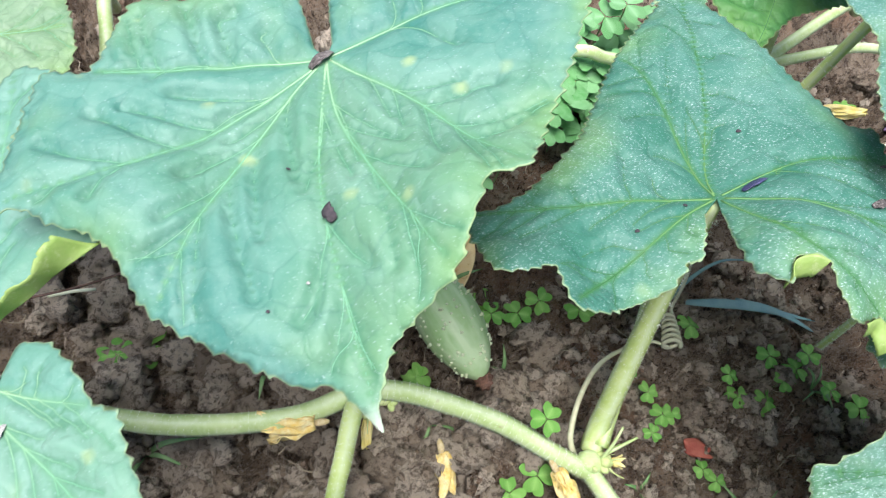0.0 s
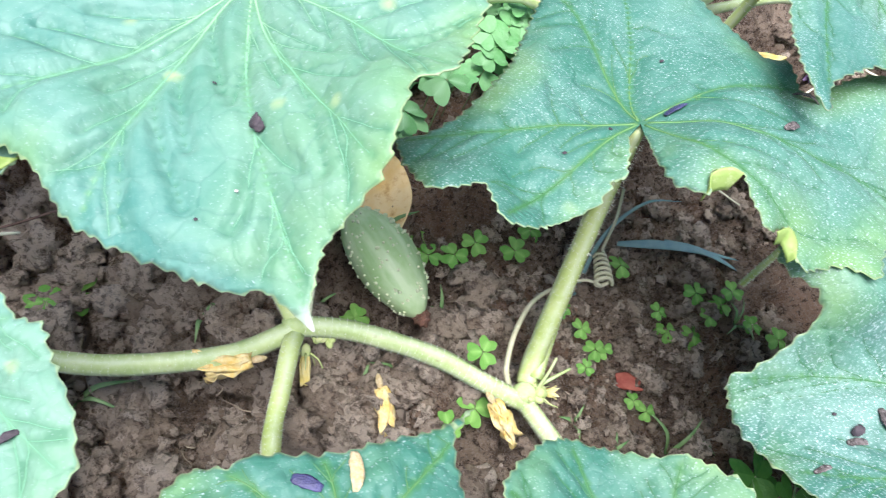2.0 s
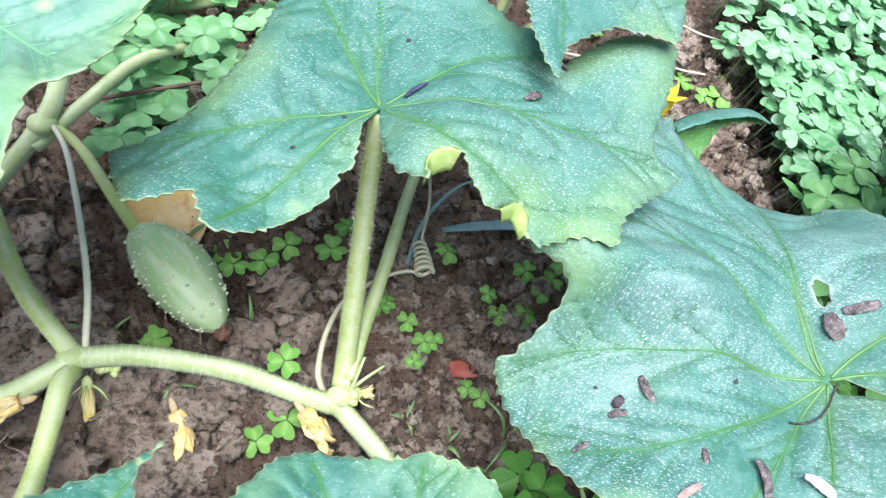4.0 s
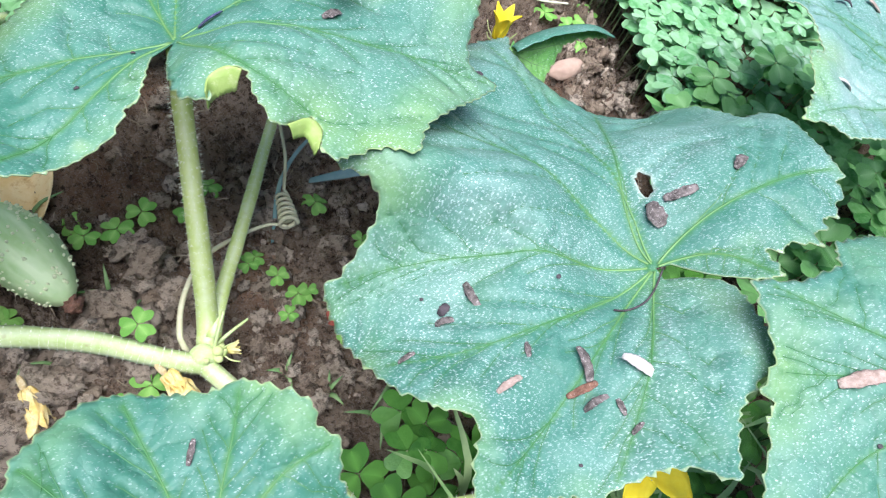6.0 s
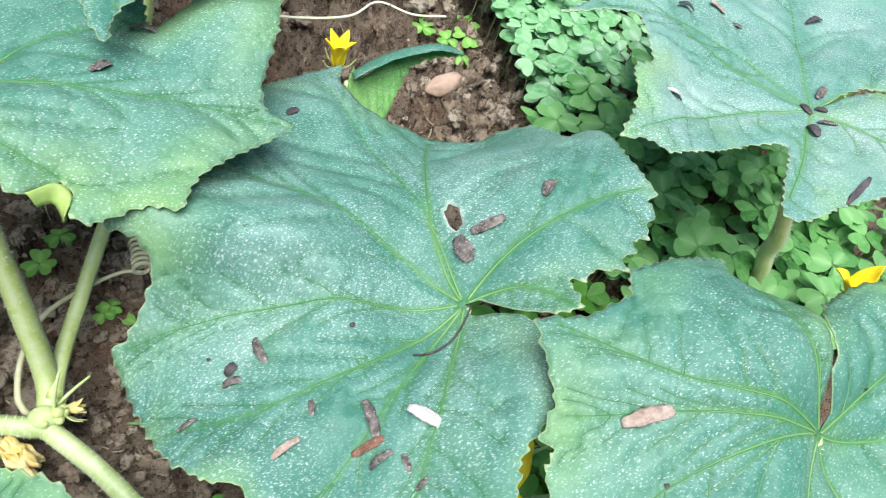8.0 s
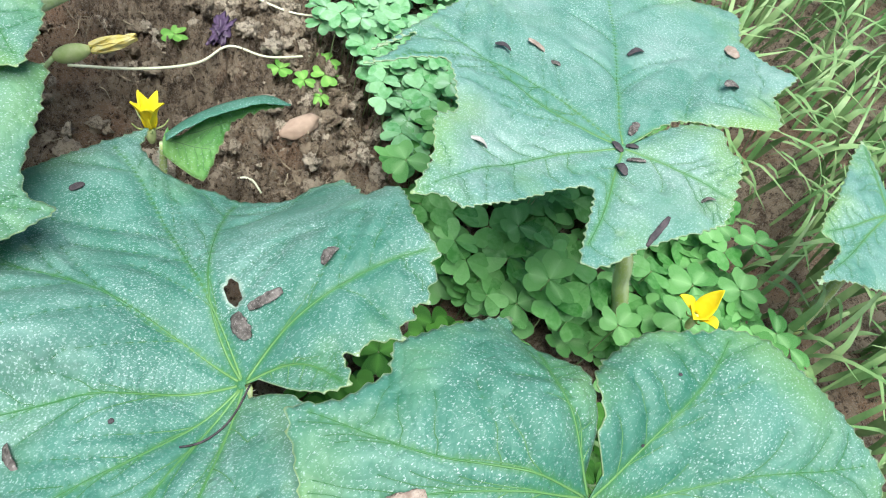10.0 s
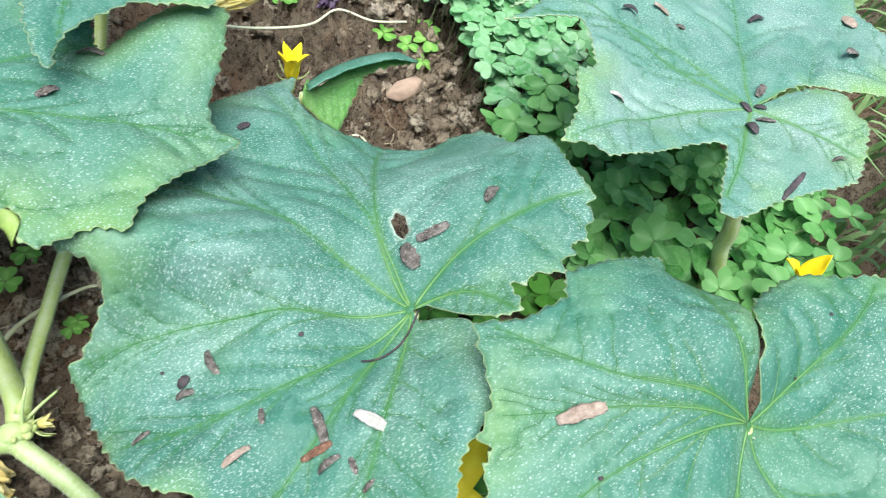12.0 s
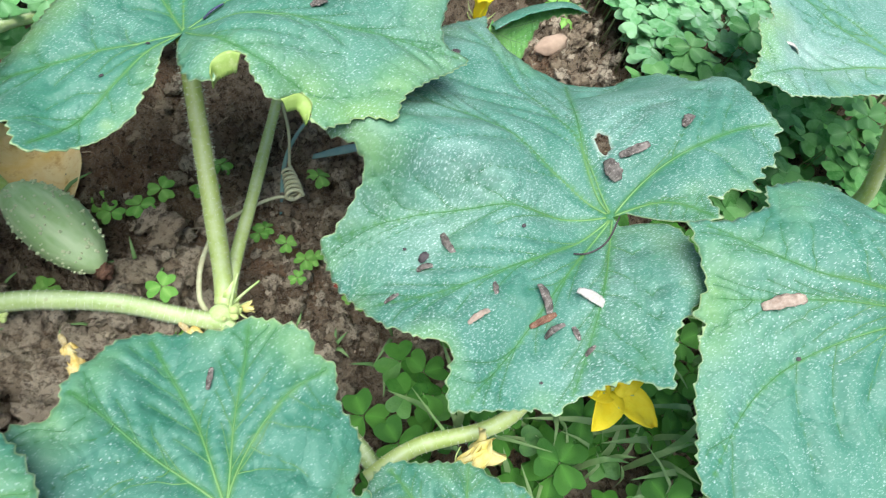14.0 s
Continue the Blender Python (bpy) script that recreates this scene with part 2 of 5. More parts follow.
def plain(name, a, b, scale=120, rough=0.6, spec=0.4, bump=0.3, through_light=0.0, wear=None):
    """A two-tone, slightly uneven surface."""
    m = Mat(name, rough, spec)
    c = m.mix(m.ramp(m.noise(scale, 4, 0.6), 0.35, 0.65), a, b)
    if wear:
        c = m.mix(m.ramp(m.noise(scale * 3, 4, 0.7), 0.55, 0.72, 0.0, 0.8), c, wear)
    m.colour(c).bump(m.noise(scale * 5, 4, 0.6), bump, 0.0006)
    if through_light:
        m.glow_through(through_light, c)
    return m.m


def clover_material(name, dark, light, tint):
    m = Mat(name, rough=0.5, spec=0.4)
    c = m.mix(m.math("FRACT", m.math("ADD", m.each(), m.island())), dark, light)
    c = m.mix(m.ramp(m.noise(260, 3), 0.4, 0.7, 0.0, 0.5), c, tint)
    c = m.mix(m.ramp(m.attr("fold"), 0.0, 1.0, 0.0, 0.55), c, tuple(min(0.7, 1.5 * v) for v in tint))
    return m.colour(c).bump(m.noise(700, 3), 0.5, 0.0005).glow_through(0.2, c).m


CLOVER = clover_material("clover", (0.115, 0.350, 0.040), (0.220, 0.460, 0.085), (0.27, 0.51, 0.13))
CLOVER_BACK = clover_material("clover_light", (0.095, 0.320, 0.080), (0.230, 0.480, 0.200), (0.28, 0.52, 0.26))
# paler and bluer: waxy glare painted into the leaflets' colour
CLOVER_GLARE = clover_material("clover_bluish", (0.085, 0.300, 0.085), (0.290, 0.530, 0.270), (0.36, 0.59, 0.38))
# the next two are darker: shade below the leaves is put into their green
CLOVER_PART_SHADED = clover_material("clover_green", (0.045, 0.215, 0.030), (0.200, 0.470, 0.140), (0.27, 0.52, 0.21))
CLOVER_SHADED = clover_material("clover_deep", (0.032, 0.150, 0.015), (0.095, 0.285, 0.036), (0.12, 0.32, 0.05))
LEAF_FOLD = plain("leaf_fold", (0.30, 0.45, 0.10), (0.40, 0.52, 0.16), 120, 0.5, 0.4, 0.4, 0.25, (0.55, 0.62, 0.30))
CLOVER_STALK = plain("clover_stalk", (0.20, 0.33, 0.12), (0.34, 0.40, 0.18))
GRASS = plain("grass", (0.12, 0.26, 0.08), (0.30, 0.42, 0.18), 40, 0.5, 0.4, 0.2, 0.15)
GRASS_BLUE = plain("grass_blue", (0.16, 0.30, 0.30), (0.24, 0.38, 0.36), 90, 0.45, 0.45, 0.2, 0.1)
PETAL = plain("petal_yellow", (0.93, 0.74, 0.02), (0.97, 0.83, 0.05), 150, 0.5, 0.3, 0.4, 0.2)
PETAL_PALE = plain("petal_pale", (0.86, 0.72, 0.20), (0.90, 0.82, 0.45), 150, 0.5, 0.3, 0.4, 0.2)
PETAL_WILTED = plain("petal_wilted", (0.86, 0.62, 0.16), (0.92, 0.82, 0.46), 200, 0.6, 0.3, 0.7, 0.2, (0.66, 0.40, 0.12))
CALYX = plain("calyx_green", (0.42, 0.52, 0.18), (0.55, 0.60, 0.28), 200)
HUSK_RUST = plain("husk_rust", (0.12, 0.055, 0.035), (0.27, 0.14, 0.09), 700, 0.7, 0.3, 1.0, 0, (0.46, 0.36, 0.30))
HUSK_BROWN = plain("husk_brown", (0.050, 0.042, 0.037), (0.225, 0.195, 0.178), 380, 0.7, 0.3, 1.0, 0, (0.58, 0.53, 0.49))
HUSK_DARK = plain("husk_dark", (0.035, 0.03, 0.035), (0.09, 0.07, 0.075), 420, 0.6, 0.4, 0.7)
HUSK_WHITE = plain("husk_white", (0.50, 0.47, 0.43), (0.66, 0.64, 0.60), 700, 0.6, 0.3, 1.0, 0, (0.50, 0.42, 0.36))
HUSK_TAN = plain("husk_tan", (0.30, 0.22, 0.175), (0.50, 0.40, 0.33), 450, 0.7, 0.3, 1.0, 0, (0.30, 0.20, 0.14))
HUSK_STRAW = plain("husk_straw", (0.66, 0.50, 0.22), (0.80, 0.68, 0.42), 700, 0.7, 0.3, 1.0, 0.1, (0.50, 0.34, 0.14))
HUSK_BLUE = plain("husk_blue", (0.025, 0.025, 0.07), (0.06, 0.06, 0.15), 420, 0.35, 0.6, 0.5)
STONE = plain("stone_tan", (0.33, 0.235, 0.175), (0.45, 0.33, 0.25), 90, 0.85, 0.2, 0.6, 0, (0.34, 0.24, 0.19))
DEAD_LEAF = plain("dead_leaf", (0.80, 0.56, 0.20), (0.90, 0.74, 0.42), 60, 0.7, 0.25, 0.5, 0.25, (0.58, 0.34, 0.12))
RED_LEAF = plain("red_leaf", (0.27, 0.065, 0.045), (0.38, 0.12, 0.08), 160, 0.7, 0.25, 0.6)
PURPLE_LEAF = plain("purple_leaf", (0.05, 0.03, 0.06), (0.10, 0.06, 0.12), 120, 0.5, 0.4, 0.5)
TWIG = plain("twig", (0.12, 0.07, 0.05), (0.20, 0.13, 0.10), 200, 0.8, 0.2, 0.6)
STRAW = plain("straw", (0.40, 0.33, 0.22), (0.55, 0.47, 0.34), 200, 0.7, 0.2, 0.4)


def cucumber_material():
    m = Mat("cucumber_skin", rough=0.42, spec=0.45)
    st = m.put("ShaderNodeMapping", Vector=m.co)
    st.inputs["Scale"].default_value = (1, 1, 0.12)
    c = m.mix(m.ramp(m.noise(170, 2, co=st.outputs[0]), 0.40, 0.62), (0.35, 0.53, 0.22), (0.54, 0.68, 0.38))
    c = m.mix(m.ramp(m.noise(420, 3), 0.5, 0.75, 0.0, 0.5), c, (0.46, 0.61, 0.33))
    sep = m.put("ShaderNodeSeparateXYZ", Vector=m.co)
    c = m.mix(m.ramp(sep.outputs[2], 0.036, 0.058, 0.0, 0.5), c, (0.46, 0.58, 0.34))
    return m.colour(c).bump(m.noise(500, 3), 0.3, 0.0004).m


CUCUMBER = cucumber_material()
WART = plain("wart_pale", (0.55, 0.62, 0.36), (0.72, 0.76, 0.52), 300)


# ---------------------------------------------------------------- building helpers
from mathutils import geometry


def mesh_of(name, verts, faces, material, smooth=True):
    me = bpy.data.meshes.new(name)
    me.from_pydata([tuple(map(float, v)) for v in verts], [], [tuple(map(int, f)) for f in faces])
    me.update()
    me.materials.append(material)
    if smooth:
        me.shade_smooth()
    return me


def part(name, shape, material, parent, label=""):
    """One mesh object under a thing or a part; shape is (verts, faces) or mesh data."""
    me = shape if isinstance(shape, bpy.types.Mesh) else mesh_of(name, shape[0], shape[1], material)
    ob = new(name, me)
    ob.parent = parent
    if label:
        tagged(ob, label)
    return ob


def thing(name, at, label, category, group="", turn=0.0):
    ob = new(name)
    ob.empty_display_size = 0.01
    ob.matrix_basis = Matrix.Translation(at) @ pose(0, 0, 0, 0, 0, turn)
    return tagged(ob, label, category, group)


def join(*shapes):
    verts, faces = [], []
    for v, f in shapes:
        k = len(verts)
        verts += [tuple(p) for p in v]
        faces += [tuple(i + k for i in q) for q in f]
    return verts, faces


def moved(shape, m):
    return [tuple(m @ Vector(v)) for v in shape[0]], shape[1]


def curve_points(points, step):
    """A smooth line through the points, sampled about every step."""
    p = np.array(points, float)
    if len(p) < 3:
        n = max(2, int(np.linalg.norm(p[1] - p[0]) / step) + 1)
        return p[0] + (p[1] - p[0]) * np.linspace(0, 1, n)[:, None]
    q = np.vstack([2 * p[0] - p[1], p, 2 * p[-1] - p[-2]])
    out = []
    for i in range(1, len(q) - 2):
        a, b, c, d = q[i - 1:i + 3]
        n = max(2, int(np.linalg.norm(c - b) / step) + 1)
        s = np.linspace(0, 1, n, endpoint=False)[:, None]
        out.append(0.5 * (2 * b + (c - a) * s + (2 * a - 5 * b + 4 * c - d) * s ** 2 + (3 * b - a - 3 * c + d) * s ** 3))
    return np.vstack(out + [p[-1:]])


def tube(points, r0, r1=None, sides=10, step=0.004, ribs=0.0, wobble=0.0, flat=1.0):
    """A tapered, slightly ribbed tube along a smooth line, closed at both ends."""
    p = curve_points(points, step)
    r1 = r0 if r1 is None else r1
    n = len(p)
    tan = np.gradient(p, axis=0)
    tan /= np.linalg.norm(tan, axis=1)[:, None] + 1e-12
    up = np.array([0, 0, 1.0]) if abs(tan[0][2]) < 0.9 else np.array([1.0, 0, 0])
    verts, faces = [], []
    for i in range(n):
        side = np.cross(up, tan[i])
        side /= np.linalg.norm(side) + 1e-12
        up2 = np.cross(tan[i], side)
        up = up2
        r = r0 + (r1 - r0) * i / (n - 1)
        r *= 1 + wobble * noise.noise(Vector(p[i]) * 90)
        for k in range(sides):
            a = 2 * math.pi * k / sides
            rr = r * (1 + (ribs if k % 2 else -ribs))
            verts.append(p[i] + rr * (math.cos(a) * side + flat * math.sin(a) * up2))
    for i in range(n - 1):
        for k in range(sides):
            k2 = (k + 1) % sides
            faces.append((i * sides + k, i * sides + k2, (i + 1) * sides + k2, (i + 1) * sides + k))
    faces.append(tuple(range(sides))[::-1])
    faces.append(tuple((n - 1) * sides + k for k in range(sides)))
    return verts, faces


def stem(name, points, material, parent, r0, r1, sides=16, step=0.004, ribs=0.05, wobble=0.08, label=""):
    """A ribbed green stem with paler stripes along it."""
    shape = tube(points, r0, r1, sides, step, ribs, wobble)
    me = mesh_of(name, shape[0], shape[1], material)
    pale = [(0.9, 0.25, 0.0, 0.25)[(k % sides) % 4] for k in range(len(shape[0]))]
    me.attributes.new("stripe", "FLOAT", "POINT").data.foreach_set("value", pale)
    return part(name, me, material, parent, label)


def bristles(points, radius, count, length, rng):
    """Fine stiff hairs that stand off a stem."""
    p = curve_points(points, 0.003)
    verts, faces = [], []
    for _ in range(count):
        i = rng.randrange(1, len(p) - 1)
        t = Vector(p[i + 1] - p[i - 1]).normalized()
        d = Vector((rng.gauss(0, 1), rng.gauss(0, 1), rng.gauss(0, 1)))
        d = (d - t * d.dot(t)).normalized()
        s = d.cross(t) * 0.00007
        b = Vector(p[i]) + d * radius * 0.9
        e = Vector(p[i]) + d * (radius + length * rng.uniform(0.5, 1.1)) + t * rng.uniform(-0.4, 0.4) * length
        k = len(verts)
        verts += [b - s, b + s, b + t * 0.0002, e]
        faces += [(k, k + 1, k + 3), (k + 1, k + 2, k + 3), (k + 2, k, k + 3)]
    return verts, faces


def lump(r, seed, squash=(1, 1, 1), rough=0.25, detail=2, freq=1.3, crag=0.0):
    """An uneven pebble or clod."""
    bm = bmesh.new()
    bmesh.ops.create_icosphere(bm, subdivisions=detail, radius=1.0)
    off = Vector((seed * 3.7, seed * 1.9, seed * 7.1))
    verts = []
    for v in bm.verts:
        k = 1 + rough * noise.noise(v.co * freq + off) + rough * 0.5 * noise.noise(v.co * freq * 2.3 + off)
        if crag:
            d = noise.voronoi(v.co * 2.2 + off)[0]
            k += crag * (min(0.6, d[1] - d[0]) - 0.25)
        verts.append((v.co.x * r * k * squash[0], v.co.y * r * k * squash[1], v.co.z * r * k * squash[2]))
    faces = [tuple(v.index for v in f.verts) for f in bm.faces]
    bm.free()
    return verts, faces


# ---------------------------------------------------------------- ground
MOUNDS = [  # x, y, spread, height
    (-0.09, 0.12, 0.07, -0.026), (0.06, 0.055, 0.035, 0.006), (0.19, 0.07, 0.045, -0.014), (0.16, 0.15, 0.04, -0.006),
    (0.35, 0.27, 0.09, 0.008), (0.10, 0.22, 0.05, 0.006), (0.0, 0.03, 0.05, 0.004), (0.04, 0.12, 0.03, -0.004)]


def soil_height(x, y):
    z = sum(h * math.exp(-((x - a) ** 2 + (y - b) ** 2) / (2 * s * s)) for a, b, s, h in MOUNDS)
    return z + 0.006 * noise.noise(Vector((x * 16, y * 16, 3.1)))


def turned_soil(x, y):
    return (x < 0.11 and y < 0.125) or x < -0.005 or (x > 0.27 and y > 0.15)


def soil_fine(x, y):
    """Crumbs, cracks and small hollows; rougher where the soil is freshly turned."""
    v = Vector((x, y, 0.37))
    turned = 0.8 if turned_soil(x, y) else 0.1
    rough = 0.45 + 0.9 * max(0.0, min(1.0, turned + 1.1 * noise.noise(v * 11 + Vector((5, 2, 0)))))
    w = v + Vector((noise.noise(v * 60), noise.noise(v * 60 + Vector((9, 4, 1))), 0)) * 0.005
    d = noise.voronoi(w * 75)[0]
    crumb = min(1.0, (d[1] - d[0]) * 4.0) ** 0.7
    d = noise.voronoi(w * 210 + Vector((0, 0, 2)))[0]
    crumb2 = min(1.0, (d[1] - d[0]) * 3.0)
    grit = noise.noise(v * 330) + 0.6 * noise.noise(v * 700)
    z = 0.0120 * rough * noise.noise(v * 42) + 0.0100 * (rough - 0.35) * crumb + 0.0070 * rough * crumb2
    return z - 0.008 * rough + 0.0080 * rough * noise.noise(v * 150) + 0.0026 * grit


def build_ground():
    def axis(lo, hi, step):
        core = np.arange(lo, hi + step / 2, step)
        out = []
        d, k = step, 0.0
        while k < 300:
            d *= 1.6
            k += d
            out.append(k)
        out = np.array(out)
        return np.concatenate([lo - out[::-1], core, hi + out])
    xs, ys = axis(-0.16, 0.43, 0.00105), axis(-0.02, 0.32, 0.00105)
    verts, faces = [], []
    for y in ys:
        for x in xs:
            near = -0.3 < x < 0.8 and -0.2 < y < 0.5
            z = soil_height(x, y) + soil_fine(x, y) if near else (0.0 if abs(x) + abs(y) > 3 else 0.01 * noise.noise(Vector((x * 5, y * 5, 0))))
            verts.append((x, y, z))
    n = len(xs)
    for j in range(len(ys) - 1):
        for i in range(n - 1):
            faces.append((j * n + i, j * n + i + 1, (j + 1) * n + i + 1, (j + 1) * n + i))
    ob = new("ground", mesh_of("ground", verts, faces, SOIL))
    return tagged(ob, "crumbly reddish-brown garden soil with cracks", "soil", kind="structure")


build_ground()


def build_clods():
    rng = random.Random(4)
    shapes = []
    for (x0, x1), (y0, y1), tries, big, power in (((-0.18, 0.46), (-0.02, 0.33), 3000, 0.006, 3.5), ((-0.10, 0.115), (0.0, 0.125), 1500, 0.0115, 2.3),
                                                  ((-0.17, 0.0), (0.08, 0.17), 700, 0.0105, 2.2), ((0.27, 0.40), (0.18, 0.31), 500, 0.006, 2.4), ((0.12, 0.27), (0.03, 0.17), 900, 0.0045, 2.6)):
        for _ in range(tries):
            x, y = rng.uniform(x0, x1), rng.uniform(y0, y1)
            if rng.random() > 0.62 + noise.noise(Vector((x * 14 + 5, y * 14 + 2, 4.1))):
                continue
            if math.hypot(x - 0.058, y - 0.123) < 0.034:
                continue
            r = 0.0010 + big * rng.random() ** power
            v, f = lump(r, rng.uniform(0, 50), (1, rng.uniform(0.6, 1.0), rng.uniform(0.6, 1.0)), 0.7, 3 if r > 0.0042 else 2 if r > 0.0016 else 1, 1.9, 0.8)
            m = Matrix.Translation((x, y, soil_height(x, y) + soil_fine(x, y) + r * 0.35)) @ pose(0, 0, 0, rng.uniform(-35, 35), rng.uniform(-35, 35), rng.uniform(0, 360))
            if r > 0.0062:
                ob = new("soil_clod", mesh_of("soil_clod", v, f, CLOD))
                ob.matrix_basis = m
                tagged(ob, "rough grey-brown clod of dry soil", "clod", "soil clods")
                continue
            shapes.append(moved((v, f), m))
    v, f = join(*shapes)
    ob = new("soil_clods", mesh_of("soil_clods", v, f, CLOD))
    tagged(ob, "loose crumbs and clods of brown soil", "soil", kind="stuff")


build_clods()

# ---------------------------------------------------------------- cucumber leaves
def rim_line(keys, step=0.0007):
    """The blade's edge as a smooth line; keys are angle in degrees, reach in cm, rise in mm."""
    p = np.array([(math.cos(radians(a)) * r / 100, math.sin(radians(a)) * r / 100, h / 1000) for a, r, h in keys])
    q = np.vstack([p[:1], p, p[-1:]])
    out = []
    for i in range(1, len(q) - 2):
        a, b, c, d = q[i - 1:i + 3]
        n = max(2, int(np.linalg.norm((c - b)[:2]) / step))
        s = np.linspace(0, 1, n, endpoint=False)[:, None]
        k = 0.28
        ta, tb = k * (c - a), k * (d - b)
        out.append((2 * s ** 3 - 3 * s ** 2 + 1) * b + (s ** 3 - 2 * s ** 2 + s) * ta + (3 * s ** 2 - 2 * s ** 3) * c + (s ** 3 - s ** 2) * tb)
    return np.vstack(out + [p[-1:]])


def toothed(line, rng, depth, plain_at=()):
    """Small forward-leaning teeth along the edge."""
    seg = np.linalg.norm(np.diff(line[:, :2], axis=0), axis=1)
    run = np.concatenate([[0], np.cumsum(seg)])
    tan = np.gradient(line[:, :2], axis=0)
    tan /= np.linalg.norm(tan, axis=1)[:, None] + 1e-9
    nor = np.stack([tan[:, 1], -tan[:, 0]], 1)
    area = np.sum(line[:-1, 0] * line[1:, 1] - line[1:, 0] * line[:-1, 1])
    nor *= 1 if area > 0 else -1
    marks, s = [], 0.0
    while s < run[-1]:
        marks.append((s, rng.uniform(0.4, 1.15)))
        s += rng.uniform(0.0026, 0.0062)
    out = line.copy()
    reach = np.linalg.norm(line[:, :2], axis=1)
    for i, d in enumerate(run):
        k = max(j for j, m in enumerate(marks) if m[0] <= d)
        nxt = marks[k + 1][0] if k + 1 < len(marks) else run[-1] + 1e-6
        f = (d - marks[k][0]) / (nxt - marks[k][0])
        w = ((f / 0.75) ** 1.4 if f < 0.75 else (1 - f) / 0.25) * marks[k][1] - 0.3
        fade = min(1.0, max(0.0, (reach[i] - 0.012) / 0.015))
        for bx, by in plain_at:
            fade *= min(1.0, math.hypot(line[i, 0] - bx, line[i, 1] - by) / 0.016) ** 2
        out[i, :2] += nor[i] * depth * w * fade
        out[i, 2] += rng.uniform(-0.0004, 0.0004) * fade
    return out


LEAVES, ROOTS = {}, {}


def cucumber_leaf(key, at, keys, ribs, material, label, stalk=(), holes=(), puff=0.0019, depth=0.0015,
                  ribs_of=None, seed=1, wave=0.002, stalk_radius=(0.0042, 0.0028), name="cucumber_leaf", dips=(), bleach=(), inner=()):
    """A lobed, toothed blade round its stalk, puffed up between the veins, with veins and a bristly stalk."""
    rng = random.Random(seed)
    rim = toothed(rim_line(keys), rng, depth, [(bx - at[0], by - at[1]) for bx, by, _ in bleach])
    n = len(rim)

    # the blade's sheet: a smooth bowl, and soft swells that take it through its edge and its inner heights
    kp = np.array([(math.cos(radians(a)) * r / 100, math.sin(radians(a)) * r / 100, h / 1000) for a, r, h in [(0, 0, 0), *keys, *inner]])
    soft = np.array([0.3] + [0.6] * len(keys) + [0.25] * len(inner)) ** 2

    def basis(p):
        x, y = p[:, 0] * 10, p[:, 1] * 10
        return np.stack([np.ones(len(p)), x, y, x * x, x * y, y * y], -1)

    def swell(p):
        return np.exp(-((p[:, None, :2] - kp[None, :, :2]) ** 2).sum(2) / (2 * 0.022 ** 2))
    bw = basis(kp) / soft[:, None] ** 0.5
    bowl = np.linalg.solve(bw.T @ bw + 1e-5 * np.eye(6), bw.T @ (kp[:, 2] / soft ** 0.5))
    pull = np.linalg.solve(swell(kp) + np.diag(soft), kp[:, 2] - basis(kp) @ bowl)

    def edge_distance(p):
        out = np.empty(len(p))
        for j in range(0, len(p), 3000):
            out[j:j + 3000] = np.linalg.norm(p[j:j + 3000, None] - rim[None, :, :2], axis=2).min(1)
        return out

    def sheet(p):
        """Height of the unpuffed blade at places p (m, 2)."""
        z = basis(p) @ bowl
        for j in range(0, len(p), 3000):
            z[j:j + 3000] += swell(p[j:j + 3000]) @ pull
        for dx, dy, spread, low in dips:
            z += low * np.exp(-((p[:, 0] + at[0] - dx) ** 2 + (p[:, 1] + at[1] - dy) ** 2) / (2 * spread ** 2))
        return z

    # veins: main ribs to the lobes, branches to both sides
    ends = []
    for a, r, *_ in ribs:
        tip = np.array([math.cos(radians(a)), math.sin(radians(a))]) * r / 100
        ends.append(int(np.argmin(np.linalg.norm(rim[:, :2] - tip, axis=1))))
    order = sorted(ends)

    def plan(idx, t):
        lo = np.clip(np.floor(idx).astype(int), 0, n - 2)
        f = (idx - lo)[:, None]
        return (rim[lo, :2] * (1 - f) + rim[lo + 1, :2] * f) * np.asarray(t)[:, None]
    veins = []
    for e, (_, _, *bend) in zip(ends, ribs):
        t = np.linspace(0.02, 0.96, 50)
        main = plan(np.full(50, float(e)), t)
        if bend:  # the rib bows through a place on its way
            mid = np.array([math.cos(radians(bend[0])), math.sin(radians(bend[0]))]) * bend[1] / 100
            tip = rim[e, :2]
            f = min(0.8, max(0.2, float(mid @ tip / (tip @ tip))))
            ctrl = (mid - f * f * tip) / (2 * f * (1 - f))
            main = 2 * (t * (1 - t))[:, None] * ctrl + (t * t)[:, None] * tip
        side_way = np.array([-main[-1, 1], main[-1, 0]]) * 0.012
        main = main + side_way * (np.sin(t * 6 + rng.uniform(0, 6)) * np.sin(math.pi * t))[:, None]
        branches = [(main, 1.0)]
        prev = max([o for o in order if o < e], default=0)
        nxt = min([o for o in order if o > e], default=n - 1)
        for t0 in (0.2, 0.36, 0.52, 0.67, 0.8):
            t0 += rng.uniform(-0.03, 0.03)
            for side, lim in ((-1, prev), (1, nxt)):
                if rng.random() < 0.12:
                    continue
                tt = np.linspace(t0, min(0.97, t0 + rng.uniform(0.20, 0.34)), 22)
                f = (tt - t0) / (tt[-1] - t0)
                spread = (abs(lim - e) * 0.5) * rng.uniform(0.55, 0.98) * min(1.0, 0.35 + (1 - t0))
                line = plan(np.clip(e + side * spread * f ** 0.85, 0, n - 1), tt)
                start = main[int(np.argmin(np.abs(t - t0)))]
                branches.append((line + (start - line[0]) * (1 - f)[:, None], 0.30 * (1.05 - t0)))
        veins.append(branches)

